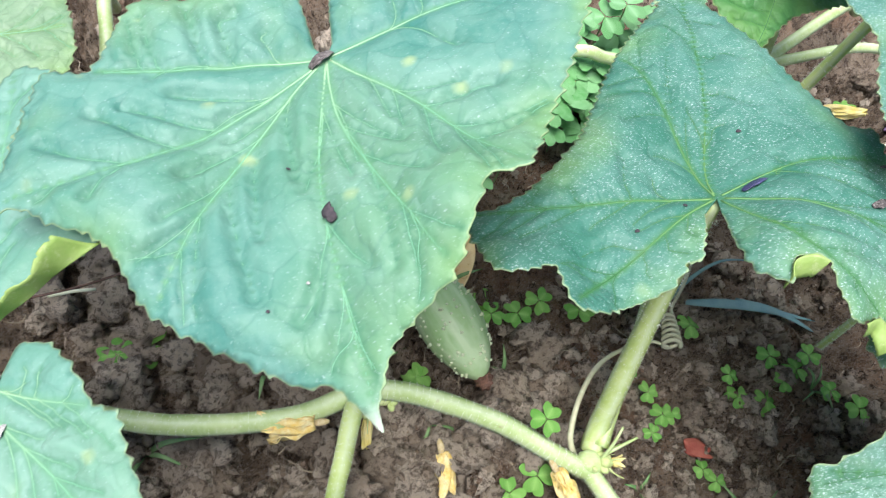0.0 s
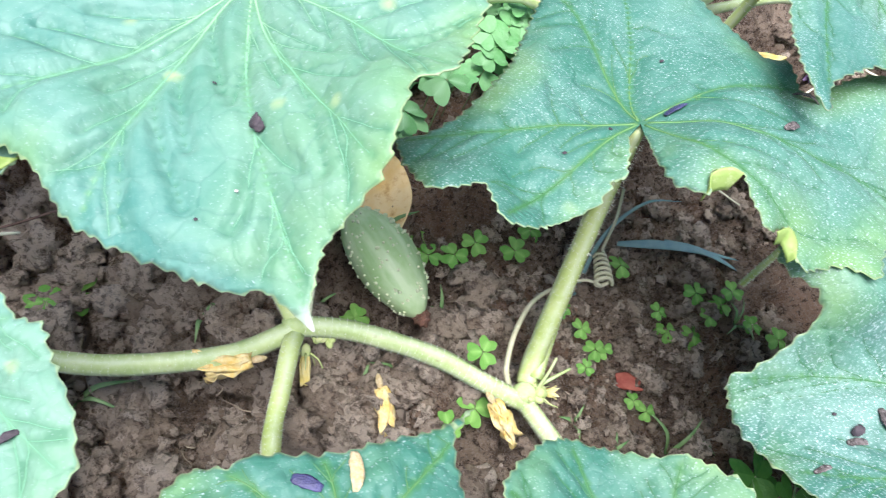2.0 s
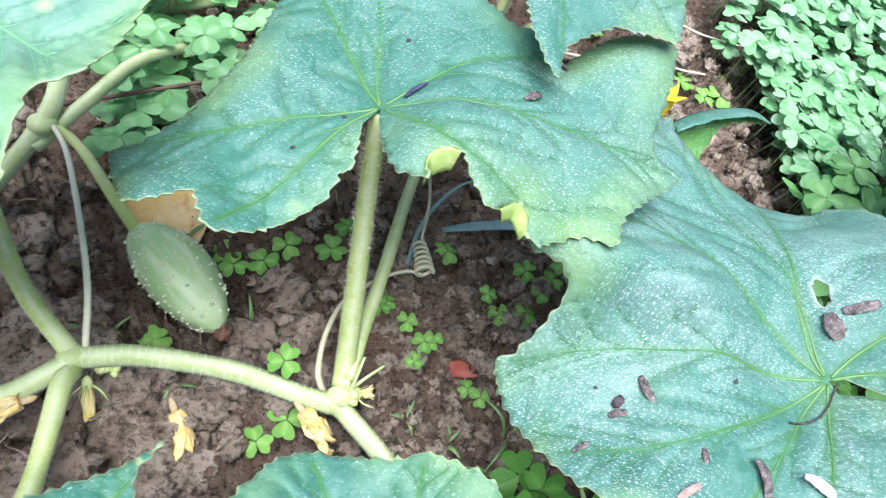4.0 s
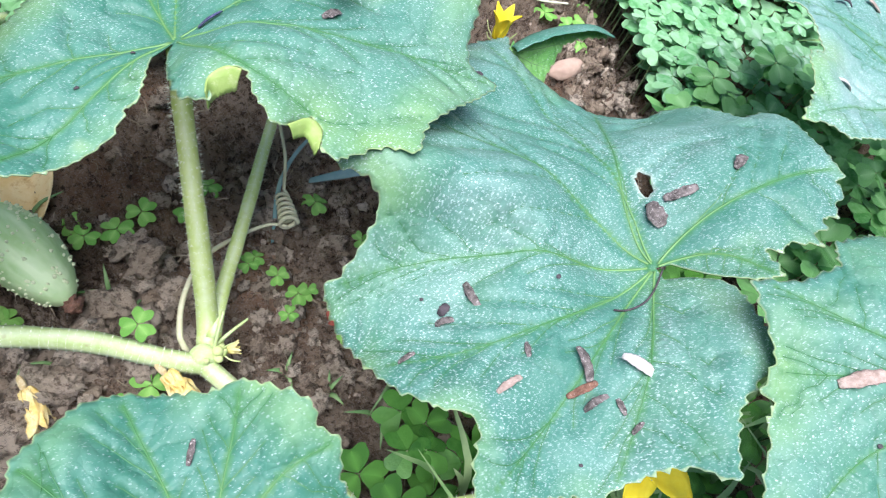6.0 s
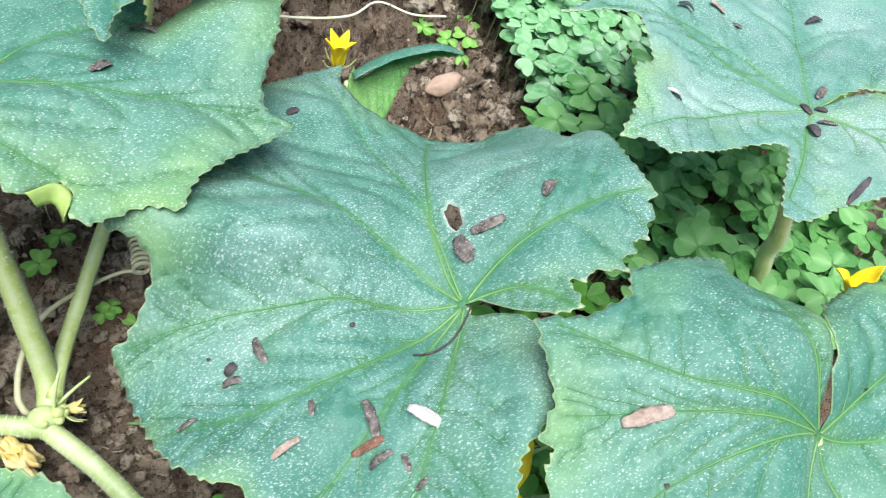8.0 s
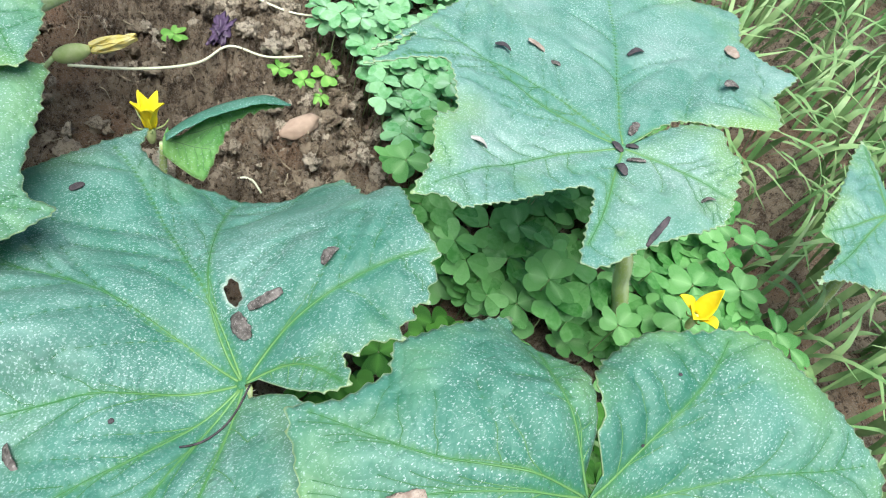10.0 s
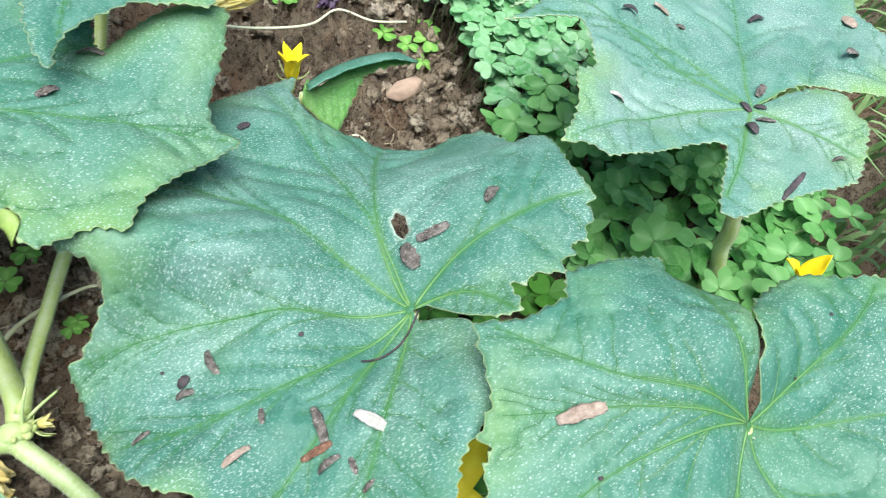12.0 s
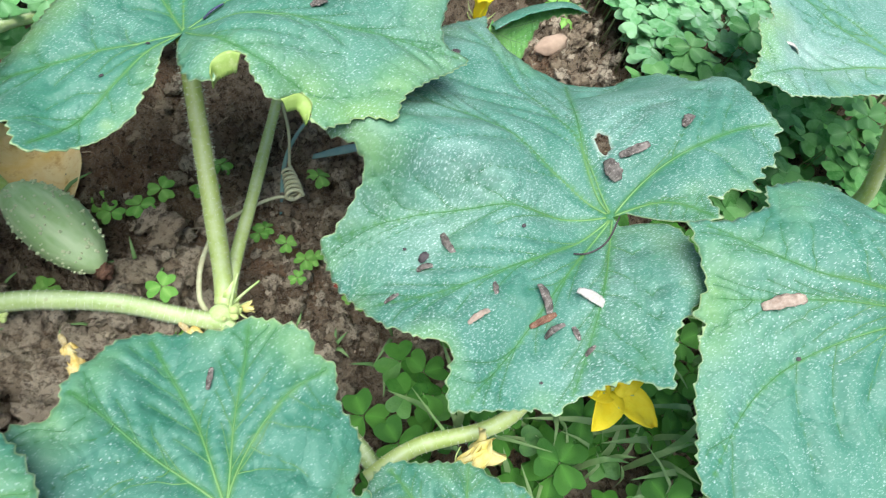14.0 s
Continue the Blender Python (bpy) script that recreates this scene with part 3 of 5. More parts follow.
    def within(p):
        hit, poly = np.zeros(len(p), bool), np.vstack([[[0.0, 0.0]], rim[:, :2]])
        for (x0, y0), (x1, y1) in zip(poly, np.roll(poly, -1, 0)):
            if y0 != y1:
                hit ^= ((y0 > p[:, 1]) != (y1 > p[:, 1])) & (p[:, 0] < (x1 - x0) * (p[:, 1] - y0) / (y1 - y0) + x0)
        return hit
    for br in veins:  # no vein runs past the edge
        for j, (line, w) in enumerate(br):
            out = ~within(line) | (edge_distance(line) < 0.0012)
            out[:max(3, len(line) // 5)] &= j > 0
            stop = int(np.argmax(out)) if out.any() else len(line)
            br[j] = (line[:stop], w)
        br[:] = [b for b in br if len(b[0]) > 4]
    cloud = np.vstack([p for br in veins for p, w in br])
    run = np.concatenate([np.linalg.norm(p, axis=1) for br in veins for p, w in br])
    main_rib = np.concatenate([np.full(len(p), w == 1.0) for br in veins for p, w in br])
    weight = np.concatenate([np.full(len(p), max(w, 0.3)) for br in veins for p, w in br])

    # net of the blade: rim, chewed holes and a fine lattice between
    loops = [np.vstack([[[0.0, 0.0]], rim[:, :2]])]
    for hx, hy, hr, stretch in holes:
        ring = []
        for j in range(44):
            a = 2 * math.pi * j / 44
            r = hr * (1 + 0.55 * noise.noise(Vector((math.cos(a) * 1.3, math.sin(a) * 1.3, seed))))
            ring.append((hx - at[0] + r * math.cos(a), hy - at[1] + r * stretch * math.sin(a)))
        loops.append(np.array(ring))
    pts, edges = [], []
    for loop in loops:
        k0 = len(pts)
        pts += [tuple(p) for p in loop]
        edges += [(k0 + j, k0 + (j + 1) % len(loop)) for j in range(len(loop))]
    step = 0.0014
    lo, hi = rim[:, :2].min(0), rim[:, :2].max(0)
    gy = np.arange(lo[1], hi[1], step * 0.87)
    lattice = np.array([(x + (j % 2) * step / 2, y) for j, y in enumerate(gy) for x in np.arange(lo[0], hi[0], step)])
    lattice = lattice[within(lattice)]
    lattice = lattice[edge_distance(lattice) > 0.0009]
    spine = [curve_points(np.column_stack([p, np.zeros(len(p))])[::2], 0.0014)[:, :2] for br in veins for p, w in br]
    spine = np.vstack(spine)
    spine = spine[within(spine)]
    spine = spine[edge_distance(spine) > 0.0006]
    clear = np.empty(len(lattice), bool)
    for j in range(0, len(lattice), 2000):
        clear[j:j + 2000] = np.linalg.norm(lattice[j:j + 2000, None] - spine[None], axis=2).min(1) > 0.0008
    pts += [tuple(p) for p in lattice[clear]] + [tuple(p) for p in spine]
    co, _, faces, *_ = geometry.delaunay_2d_cdt([Vector(p) for p in pts], edges, [], 1, 1e-6)
    flat = np.array([tuple(v) for v in co])

    def in_hole(p):
        for hole in loops[1:]:
            hit = False
            for (x0, y0), (x1, y1) in zip(hole, np.roll(hole, -1, 0)):
                if (y0 > p[1]) != (y1 > p[1]) and p[0] < (x1 - x0) * (p[1] - y0) / (y1 - y0) + x0:
                    hit = not hit
            if hit:
                return True
        return False
    if holes:
        faces = [f for f in faces if not in_hole(flat[list(f)].mean(0))]

    edge = edge_distance(flat)

    def relief(p, edge_d):
        dist, rib, at_run = np.empty(len(p)), np.empty(len(p)), np.empty(len(p))
        for j in range(0, len(p), 2000):
            d = np.linalg.norm(p[j:j + 2000, None] - cloud[None], axis=2)
            dist[j:j + 2000] = (d / (0.55 + 0.45 * weight[None])).min(1)
            m = d[:, main_rib]
            rib[j:j + 2000] = m.min(1)
            at_run[j:j + 2000] = run[main_rib][m.argmin(1)]
        reach = np.linalg.norm(p, axis=1)
        fade = np.minimum(1, edge_d / 0.006) * np.minimum(1, reach / 0.012)
        up = puff * (1 - np.exp(-(dist / 0.0034) ** 2)) * fade
        off = Vector((seed * 1.37, seed * 2.1, 0))
        for j, q in enumerate(p):
            v = Vector((q[0], q[1], 0))
            up[j] += wave * noise.noise(v * 28 + off) * min(1.0, reach[j] / 0.05) + 0.0009 * noise.noise(v * 85 + off)
        return up, dist, rib, at_run
    up, dist, rib, at_run = relief(flat, edge)
    z = sheet(flat) + up
    verts = np.column_stack([flat, z])

    root = thing(name, at, label, "leaf", "cucumber leaves")
    ROOTS[key] = root
    me = mesh_of("blade", verts, faces, material)
    if sum(p.normal.z for p in me.polygons) < 0:
        me.flip_normals()
    far = np.linalg.norm(flat, axis=1)
    white = np.zeros(len(flat))
    # overexposed glare at a leaf tip, painted white
    for bx, by, br_ in bleach:
        white = np.maximum(white, np.clip(1.25 - np.hypot(flat[:, 0] + at[0] - bx, flat[:, 1] + at[1] - by) / br_, 0, 1))
    for hole in loops[1:]:  # a dried line round each chewed hole
        gap = np.linalg.norm(flat[:, None] - hole[None], axis=2).min(1)
        white = np.maximum(white, 0.6 * np.exp(-(gap / 0.0005) ** 2))
    taper = np.clip(1.15 - far / (np.abs(rim[:, :2]).max() * 1.1), 0.25, 1.0)
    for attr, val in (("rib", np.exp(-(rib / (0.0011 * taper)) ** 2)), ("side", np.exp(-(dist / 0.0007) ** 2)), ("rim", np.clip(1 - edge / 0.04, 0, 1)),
                      ("run", at_run), ("pucker", np.exp(-rib / 0.0035) * (1 - np.exp(-(rib / 0.0009) ** 2))), ("bleach", white)):
        me.attributes.new(attr, "FLOAT", "POINT").data.foreach_set("value", val.astype(np.float32))
    blade = part("blade", me, material, root)
    sol = blade.modifiers.new("thickness", "SOLIDIFY")
    sol.thickness, sol.offset = 0.00045, -1.0

    def height(x, y):
        p = np.array([[x - at[0], y - at[1]]])
        return at[2] + float(sheet(p)[0] + relief(p, edge_distance(p))[0][0])
    LEAVES[key] = height
    for br in veins:
        vein = None
        for j, (line, w) in enumerate(br):
            thin = line[::3 if j else 2]
            zz = sheet(thin) + relief(thin, edge_distance(thin))[0] + 0.00004
            keep = [(p[0], p[1], q) for p, q in zip(thin, zz)]
            hit = [k for k, p in enumerate(keep) if any(math.hypot(p[0] + at[0] - hx, p[1] + at[1] - hy) < hr * 2.0 for hx, hy, hr, _ in holes)]
            keep = keep[:hit[0]] if hit else keep
            if len(keep) > 2 and not (j and hit):
                made = part("side_vein" if vein else "vein", tube(keep, 0.00036 * w + 0.00010, 0.00010, 5, 0.0025, flat=0.45), ribs_of or VEIN, vein or root)
                vein = vein or made
    if stalk:
        path = [tuple(np.array(p) - np.array(at)) for p in stalk]
        path[-1] = (0.0, 0.0, float(sheet(np.zeros((1, 2)))[0]) - 0.0022)
        st = stem("petiole", path, STEM_LIT, root, stalk_radius[0] * 0.92, stalk_radius[1] * 0.92, label="bristly pale green leaf stalk")
        part("bristles", bristles(path, sum(stalk_radius) / 2, 1100, 0.0012, rng), BRISTLE, st)
    return root


def on_leaf(key, x, y):
    """Place and slope of a blade at a place in the plan."""
    h, d = LEAVES[key], 0.0015
    z = h(x, y)
    nrm = Vector((-(h(x + d, y) - h(x - d, y)) / (2 * d), -(h(x, y + d) - h(x, y - d)) / (2 * d), 1.0)).normalized()
    return Vector((x, y, z)), nrm


cucumber_leaf("big", (-0.003, 0.1525, 0.1445), [
    (130, 0.6, 2), (115, 3.9, 0), (152, 5.1, -7), (160, 6.5, -10), (185, 6.8, -11), (185, 8.1, -12), (191, 8.4, -12), (201, 8.8, -11), (214, 9.8, -11),
    (218, 9.2, -8), (225, 8.8, -5), (230, 8.4, -3), (236, 8.4, -2), (248, 9.2, -3), (270, 10.2, 3), (275, 10.3, 7), (280, 11.5, 11), (280, 10.9, 11),
    (283, 9.7, 16), (292, 8.8, 28), (303, 7.2, 33), (311, 7.5, 36), (337, 6.7, 27), (356, 6.9, 29), (385, 8.5, 24), (418, 7.0, 13), (451, 3.7, 4),
    (440, 0.6, 2)],
    [(-80, 11.5, -86, 5.5), (-146, 9.7, -135, 3.8), (-112, 9.2, -117, 4.9), (-174, 6.8, -173, 3.8), (-49, 7.5, -46, 4.3), (-68, 8.7, -73, 5.8), (385, 8.5)], LEAF_PALE,
    "large pale green cucumber leaf with yellow spots and a sharp tip",
    [(0.0195, 0.0915, 0.026), (0.004, 0.115, 0.045), (-0.002, 0.142, 0.10), (-0.003, 0.1525, 0.143)], ribs_of=VEIN_PALE, inner=[(-80, 11.3, 11), (-84, 6.0, 12), (-75, 2.3, 8), (-83, 5.8, 13), (-118, 4.5, -2), (-76, 5.4, 17), (-59, 6.1, 26), (-92, 7.3, 8), (-114, 6.6, 1), (-83, 8.6, 11), (-130, 7.6, 1), (-59, 7.3, 38), (-50, 7.5, 37), (-77, 9.7, 16), (-68, 8.7, 29)],
    seed=11, puff=0.0032, bleach=[(0.0172, 0.0370, 0.0078)])
cucumber_leaf("stalked", (0.1235, 0.1237, 0.1316), [
    (-109, 1.0, 11), (-104, 2.3, 16), (-97, 3.4, 21), (-86, 4.0, 25), (-82, 3.3, 25), (-72, 3.3, 27), (-68, 3.6, 28), (-72, 4.4, 27), (-70, 5.4, 25),
    (-59, 5.5, 23), (-59, 5.9, 22), (-63, 6.3, 21), (-61, 6.8, 20), (-51, 7.3, 20), (-48, 8.3, 23), (-40, 8.1, 22), (-19, 10.1, 12), (-16, 9.3, 13),
    (-10, 9.2, 14), (1, 10.1, 18), (9, 10.7, 18), (14, 9.2, 18), (14, 7.7, 15)]
    + [
    (12, 6.4, 14), (27, 7.2, 9), (32, 6.6, 6), (53, 7.2, 2), (77, 10.6, -8), (77, 11.4, -11), (82, 13.7, -16), (89, 10.6, -11), (87, 10.8, -13),
    (105, 7.4, -10), (148, 4.8, -1), (178, 6.0, -4), (184, 7.1, -6), (184, 8.0, -10), (195, 8.1, -3), (204, 8.1, 4), (207, 7.3, 6), (208, 6.5, 5),
    (219, 7.0, 9), (225, 6.3, 8), (237, 4.2, 8), (238, 3.2, 9), (243, 3.1, 12), (229, 1.2, 8)],
    [(-48, 8.2, -63, 4.1), (-19, 10.0, -20, 3.8), (8, 10.5, 19, 5.3), (82, 13.7), (-175, 8.0, -174, 4.4), (-141, 6.9, -143, 3.4), (104, 7.5, 99, 4.0)], LEAF_DEWY,
    "blue-green cucumber leaf with torn edges on a tall stalk",
    [(0.1225, 0.0710, 0.013), (0.1242, 0.0800, 0.020), (0.1244, 0.0935, 0.050), (0.1241, 0.1055, 0.080), (0.1238, 0.1165, 0.110), (0.1235, 0.1237, 0.130)],
    inner=[(16, 1.2, 10), (-68, 3.4, 29), (-62, 5.7, 23), (-48, 8.2, 23), (-18, 10.2, 10), (-151, 6.3, 4), (-117, 1.9, 12), (31, 1.2, 5), (-7, 9.3, 14), (2, 10.0, 19), (8, 10.3, 21), (-87, 4.1, 25), (-77, 3.4, 29), (-49, 8.2, 23), (-58, 6.7, 17), (-73, 5.5, 28), (-136, 6.1, 3), (-124, 3.8, 6), (-118, 3.1, 10), (-145, 6.9, 14), (-134, 1.2, 9), (-7, 4.6, 18), (-149, 6.4, 6)],
    seed=12, stalk_radius=(0.0052, 0.0032))
cucumber_leaf("bitten", (0.2518, 0.0209, 0.1322), [
    (-15, 0.4, 7), (-48, 1.5, 15), (-47, 2.3, 21), (-40, 2.9, 25), (-19, 2.7, 23), (-22, 3.1, 25), (-15, 3.3, 25), (-16, 4.4, 27), (-10, 4.4, 26),
    (-9, 4.9, 26), (-4, 5.0, 26), (-5, 5.5, 26), (0, 5.7, 26), (2, 6.1, 27), (6, 6.1, 27), (8, 6.6, 27), (21, 7.0, 26), (31, 8.4, 16),
    (35, 8.3, 12), (38, 7.7, 13), (46, 9.2, -8), (53, 9.0, -16), (58, 8.2, -15), (70, 8.3, -21), (76, 8.9, -22), (81, 9.0, -20), (87, 9.8, -18),
    (89, 11.2, -22)]
    + [
    (87, 12.5, -28), (117, 11.3, -8), (136, 10.9, 4), (150, 10.8, 6), (153, 10.2, 6), (154, 9.6, 7), (158, 9.0, 2), (165, 9.7, -15), (167, 10.2, -21),
    (187, 9.4, -10), (197, 8.8, 3), (200, 8.3, 4), (204, 8.4, 5), (206, 8.9, 5), (211, 9.7, 3), (225, 8.0, 4), (229, 8.0, 6), (231, 7.5, 8),
    (238, 6.8, 14), (244, 6.7, 19), (250, 7.0, 24), (254, 5.4, 24), (259, 4.8, 24), (274, 4.2, 25), (280, 3.6, 24), (296, 2.2, 19), (306, 1.6, 15),
    (301, 0.9, 9), (263, 0.5, 5)],
    [(167, 10.2, 161, 3.6), (-177, 9.3, -166, 4.5), (-149, 9.5, -147, 6.1), (-129, 7.4, -128, 4.7), (9, 6.7, 22, 3.3), (75, 7.3, 89, 2.9), (136, 10.9, 123, 4.6), (94, 11.9, 90, 4.2), (-41, 2.8, -16, 1.4)], LEAF_SHEEN,
    "broad blue-green cucumber leaf with a chewed hole, strewn with seed husks",
    [(0.1581, -0.0278, 0.040), (0.1811, -0.0219, 0.045), (0.2189, -0.0236, 0.058), (0.245, 0.0, 0.095), (0.2518, 0.0209, 0.131)],
    holes=[(0.2583, 0.0485, 0.0025, 1.9)], inner=[(174, 6.1, -2), (178, 7.1, -6), (-133, 4.2, 12), (-148, 4.9, 11), (71, 1.6, 7), (33, 4.3, 22), (173, 0.1, 0), (-163, 5.6, 5), (167, 10.1, -22), (-163, 6.1, 2), (-141, 6.4, 3), (-151, 3.9, 6), (-162, 7.9, 2), (-94, 1.3, 12), (19, 2.6, 19), (165, 7.1, -7), (-145, 3.3, 6), (154, 5.7, 10), (158, 9.5, 13), (167, 10.2, -24), (167, 10.2, -24), (177, 9.2, -19), (8, 6.6, 28), (-43, 2.8, 27), (-4, 5.5, 23), (65, 8.7, -27), (-156, 8.7, 10), (-172, 9.4, -8)],
    dips=[(0.1743, 0.0572, 0.006, 0.0035), (0.1858, 0.0577, 0.006, 0.0035), (0.1974, 0.0559, 0.006, 0.0035), (0.2078, 0.0499, 0.006, 0.0035), (0.1728, 0.0495, 0.007, -0.0045), (0.1836, 0.0473, 0.007, -0.0045), (0.1943, 0.0437, 0.007, -0.0045), (0.2044, 0.0384, 0.007, -0.0045), (0.1881, 0.0528, 0.0016, 0.0009), (0.1922, 0.0525, 0.0016, -0.0009), (0.196, 0.051, 0.0016, 0.0009), (0.1999, 0.0496, 0.0016, -0.0009), (0.2035, 0.0475, 0.0016, 0.0009), (0.2067, 0.0454, 0.0016, -0.0009), (0.21, 0.0429, 0.0016, 0.0009), (0.2135, 0.0405, 0.0016, -0.0009), (0.2171, 0.0382, 0.0016, 0.0009)],
    seed=13, puff=0.0018, wave=0.0028)
cucumber_leaf("round", (0.3162, -0.0534, 0.1696), [
    (27, 0.8, -1), (60, 1.5, 5), (54, 2.0, 6), (59, 3.1, 6), (49, 4.1, 2), (38, 5.3, 3), (32, 5.7, 4), (24, 6.1, 7), (18, 6.9, 9),
    (7, 7.6, 10), (-20, 9.0, 6), (-38, 8.2, -1), (-80, 7.5, -10), (-132, 8.5, -17), (-167, 9.4, -16), (-176, 8.8, -13), (-185, 8.2, -11), (-190, 7.8, -10),
    (-194, 7.8, -9), (-197, 7.5, -8), (-200, 7.8, -7), (-206, 7.5, -5), (-221, 8.2, -3), (-225, 7.1, -1), (-236, 6.2, 0), (-244, 6.5, -1), (-281, 5.8, -10),
    (-280, 5.1, -6), (-283, 4.3, -1), (-293, 3.6, 3), (-298, 3.1, 6), (-297, 1.5, 5), (-260, 0.5, 0)],
    [(139, 8.0, 142, 4.3), (-168, 9.3, 171, 3.3), (157, 7.6, 155, 3.8), (-132, 8.5), (-80, 7.5), (-20, 9.0), (18, 6.9, 12, 3.7), (77, 4.3, 91, 1.6)], LEAF_DEWY,
    "rounded blue-green cucumber leaf with overlapping basal lobes",
    [(0.335, -0.10, 0.015), (0.325, -0.08, 0.08), (0.3162, -0.0534, 0.168)], inner=[(156, 5.2, -1), (158, 5.6, -6), (143, 7.2, -1), (153, 7.7, -5), (23, 4.5, 4), (65, 1.8, 10), (139, 8.1, -4), (61, 3.0, 7), (67, 4.7, -10), (-3, 0.6, -10)],
    seed=14)
cucumber_leaf("far", (0.415, 0.0506, 0.1529), [
    (9, 0.9, 1), (10, 2.0, 2), (5, 3.3, 3), (-15, 6.9, 10), (0, 8.7, 6), (3, 10.8, 7), (11, 10.5, 3), (20, 11.1, -1), (26, 13.3, -4),
    (54, 13.0, -14), (85, 11.0, -14), (132, 10.6, -8), (120, 9.7, -8), (130, 9.8, -6), (139, 10.6, -4), (132, 9.2, -5), (125, 7.9, -5), (134, 7.1, -2),
    (148, 6.8, 0)]
    + [
    (154, 7.7, 2), (168, 8.1, 3), (177, 9.4, 4), (179, 8.5, 5), (185, 8.0, 6), (189, 6.2, 6), (192, 4.0, 1), (203, 2.9, 1), (211, 3.3, 2),
    (217, 6.4, 7), (226, 6.1, 7), (238, 5.1, 8), (275, 4.8, 14), (314, 4.4, 11), (326, 4.5, 10), (335, 4.2, 8), (350, 4.5, 7), (361, 3.3, 4),
    (365, 1.6, 2)],
    [(177, 9.3, 168, 4.5), (139, 10.5, 104, 4.6), (-143, 6.1, -141, 3.4), (-67, 4.4, -61, 2.4), (3, 10.7, 7, 5.8), (54, 13.0), (113, 10.0)], LEAF_BRIGHT_SHEEN,
    "blue-green cucumber leaf above the clover, dotted with dark husks",
    [(0.4655, 0.020, 0.0), (0.4655, 0.020, 0.03), (0.4541, 0.027, 0.06), (0.4395, 0.029, 0.09), (0.415, 0.0506, 0.151)], stalk_radius=(0.0052, 0.0034), inner=[(35, 0.2, -1), (155, 5.6, -5), (-115, 4.5, 9), (-141, 5.8, 3), (150, 6.9, 2)],
    seed=15)
cucumber_leaf("low", (0.1038, -0.0334, 0.1214), [
    (-85, 0.8, 0), (-60, 4.5, -6), (-30, 4.6, -10), (-10, 4.2, -13), (-10, 3.6, -11), (3, 4.1, -12), (13, 4.3, -10), (29, 4.3, -2), (37, 4.9, 1),
    (45, 4.8, 4), (50, 5.2, 5), (61, 5.3, 5), (71, 5.5, 2), (78, 5.3, -1), (101, 5.9, -6), (111, 6.0, -3), (121, 5.8, 1), (128, 5.7, 4),
    (133, 5.3, 5), (139, 5.3, 7), (146, 5.9, 10), (185, 6.5, 14), (220, 6.0, 8), (255, 5.0, 2), (270, 0.8, 0)],
    [(37, 4.9, 53, 2.6), (71, 5.5, 71, 2.8), (101, 5.9, 98, 2.8), (128, 5.7, 128, 2.9), (220, 6.0), (-30, 4.6)], LEAF_PLAIN,
    "blue-green cucumber leaf with a finely toothed edge",
    [(0.11, -0.06, 0.01), (0.107, -0.05, 0.07), (0.1038, -0.0334, 0.12)], inner=[(97, 4.1, -5), (78, 4.8, -5), (42, 4.7, 11), (70, 5.2, 9)],
    seed=16)
left_leaf = cucumber_leaf("left", (-0.0845, 0.0564, 0.1169), [
    (-35, 0.6, 1), (10, 0.9, 3), (40, 1.5, 5), (24, 2.2, 9), (1, 2.9, 13), (-12, 3.6, 15), (-14, 4.3, 18), (-22, 4.9, 19), (-27, 5.6, 21),
    (-33, 6.4, 22), (-40, 7.1, 22), (-58, 7.3, 15), (-83, 6.3, 2), (-137, 5.2, -17), (-183, 5.5, -23), (-218, 6.1, -20), (-246, 7.2, -11),
    (-254, 8.0, -7), (-257, 9.8, -7), (-261, 10.7, -5), (-268, 10.0, 1), (-279, 7.0, 6), (-305, 4.6, 12), (-293, 3.1, 6), (-281, 2.2, 2), (-271, 1.1, 0)],
    [(-14, 4.3), (-40, 7.1), (-83, 6.3), (-218, 6.1), (-261, 10.7), (-305, 4.6)], LEAF_PALER,
    "very pale green cucumber leaf with a folded edge",
    [(-0.10, 0.04, -0.02), (-0.095, 0.045, 0.05), (-0.0845, 0.0564, 0.115)], ribs_of=VEIN_PALE, seed=17, puff=0.0022)
cucumber_leaf("pointed", (0.208, 0.215, 0.158), [
    (165, 0.7, 0), (200, 3.6, 1), (230, 4.4, 4), (237, 6.3, 5), (243, 8.8, 6), (247, 10.2, 7), (250, 10.8, 6), (251, 9.4, 6), (263, 7.9, 5), (276, 8.1, 4),
    (280, 8.3, 3), (291, 6.9, 2), (320, 4.2, 0), (380, 4.8, -4), (424, 7.2, -8), (456, 7.5, -8), (490, 5.9, -5), (520, 0.7, 0)],
    [(250, 10.8), (280, 8.3), (380, 4.8), (424, 7.2), (456, 7.5)], LEAF_SHEEN,
    "bright blue-green cucumber leaf with a drawn-out tip",
    [(0.1250, 0.0720, 0.018), (0.1306, 0.0873, 0.021), (0.1459, 0.1189, 0.022), (0.1720, 0.1745, 0.024), (0.192, 0.202, 0.075), (0.208, 0.215, 0.157)],
    seed=18, stalk_radius=(0.0036, 0.0024))
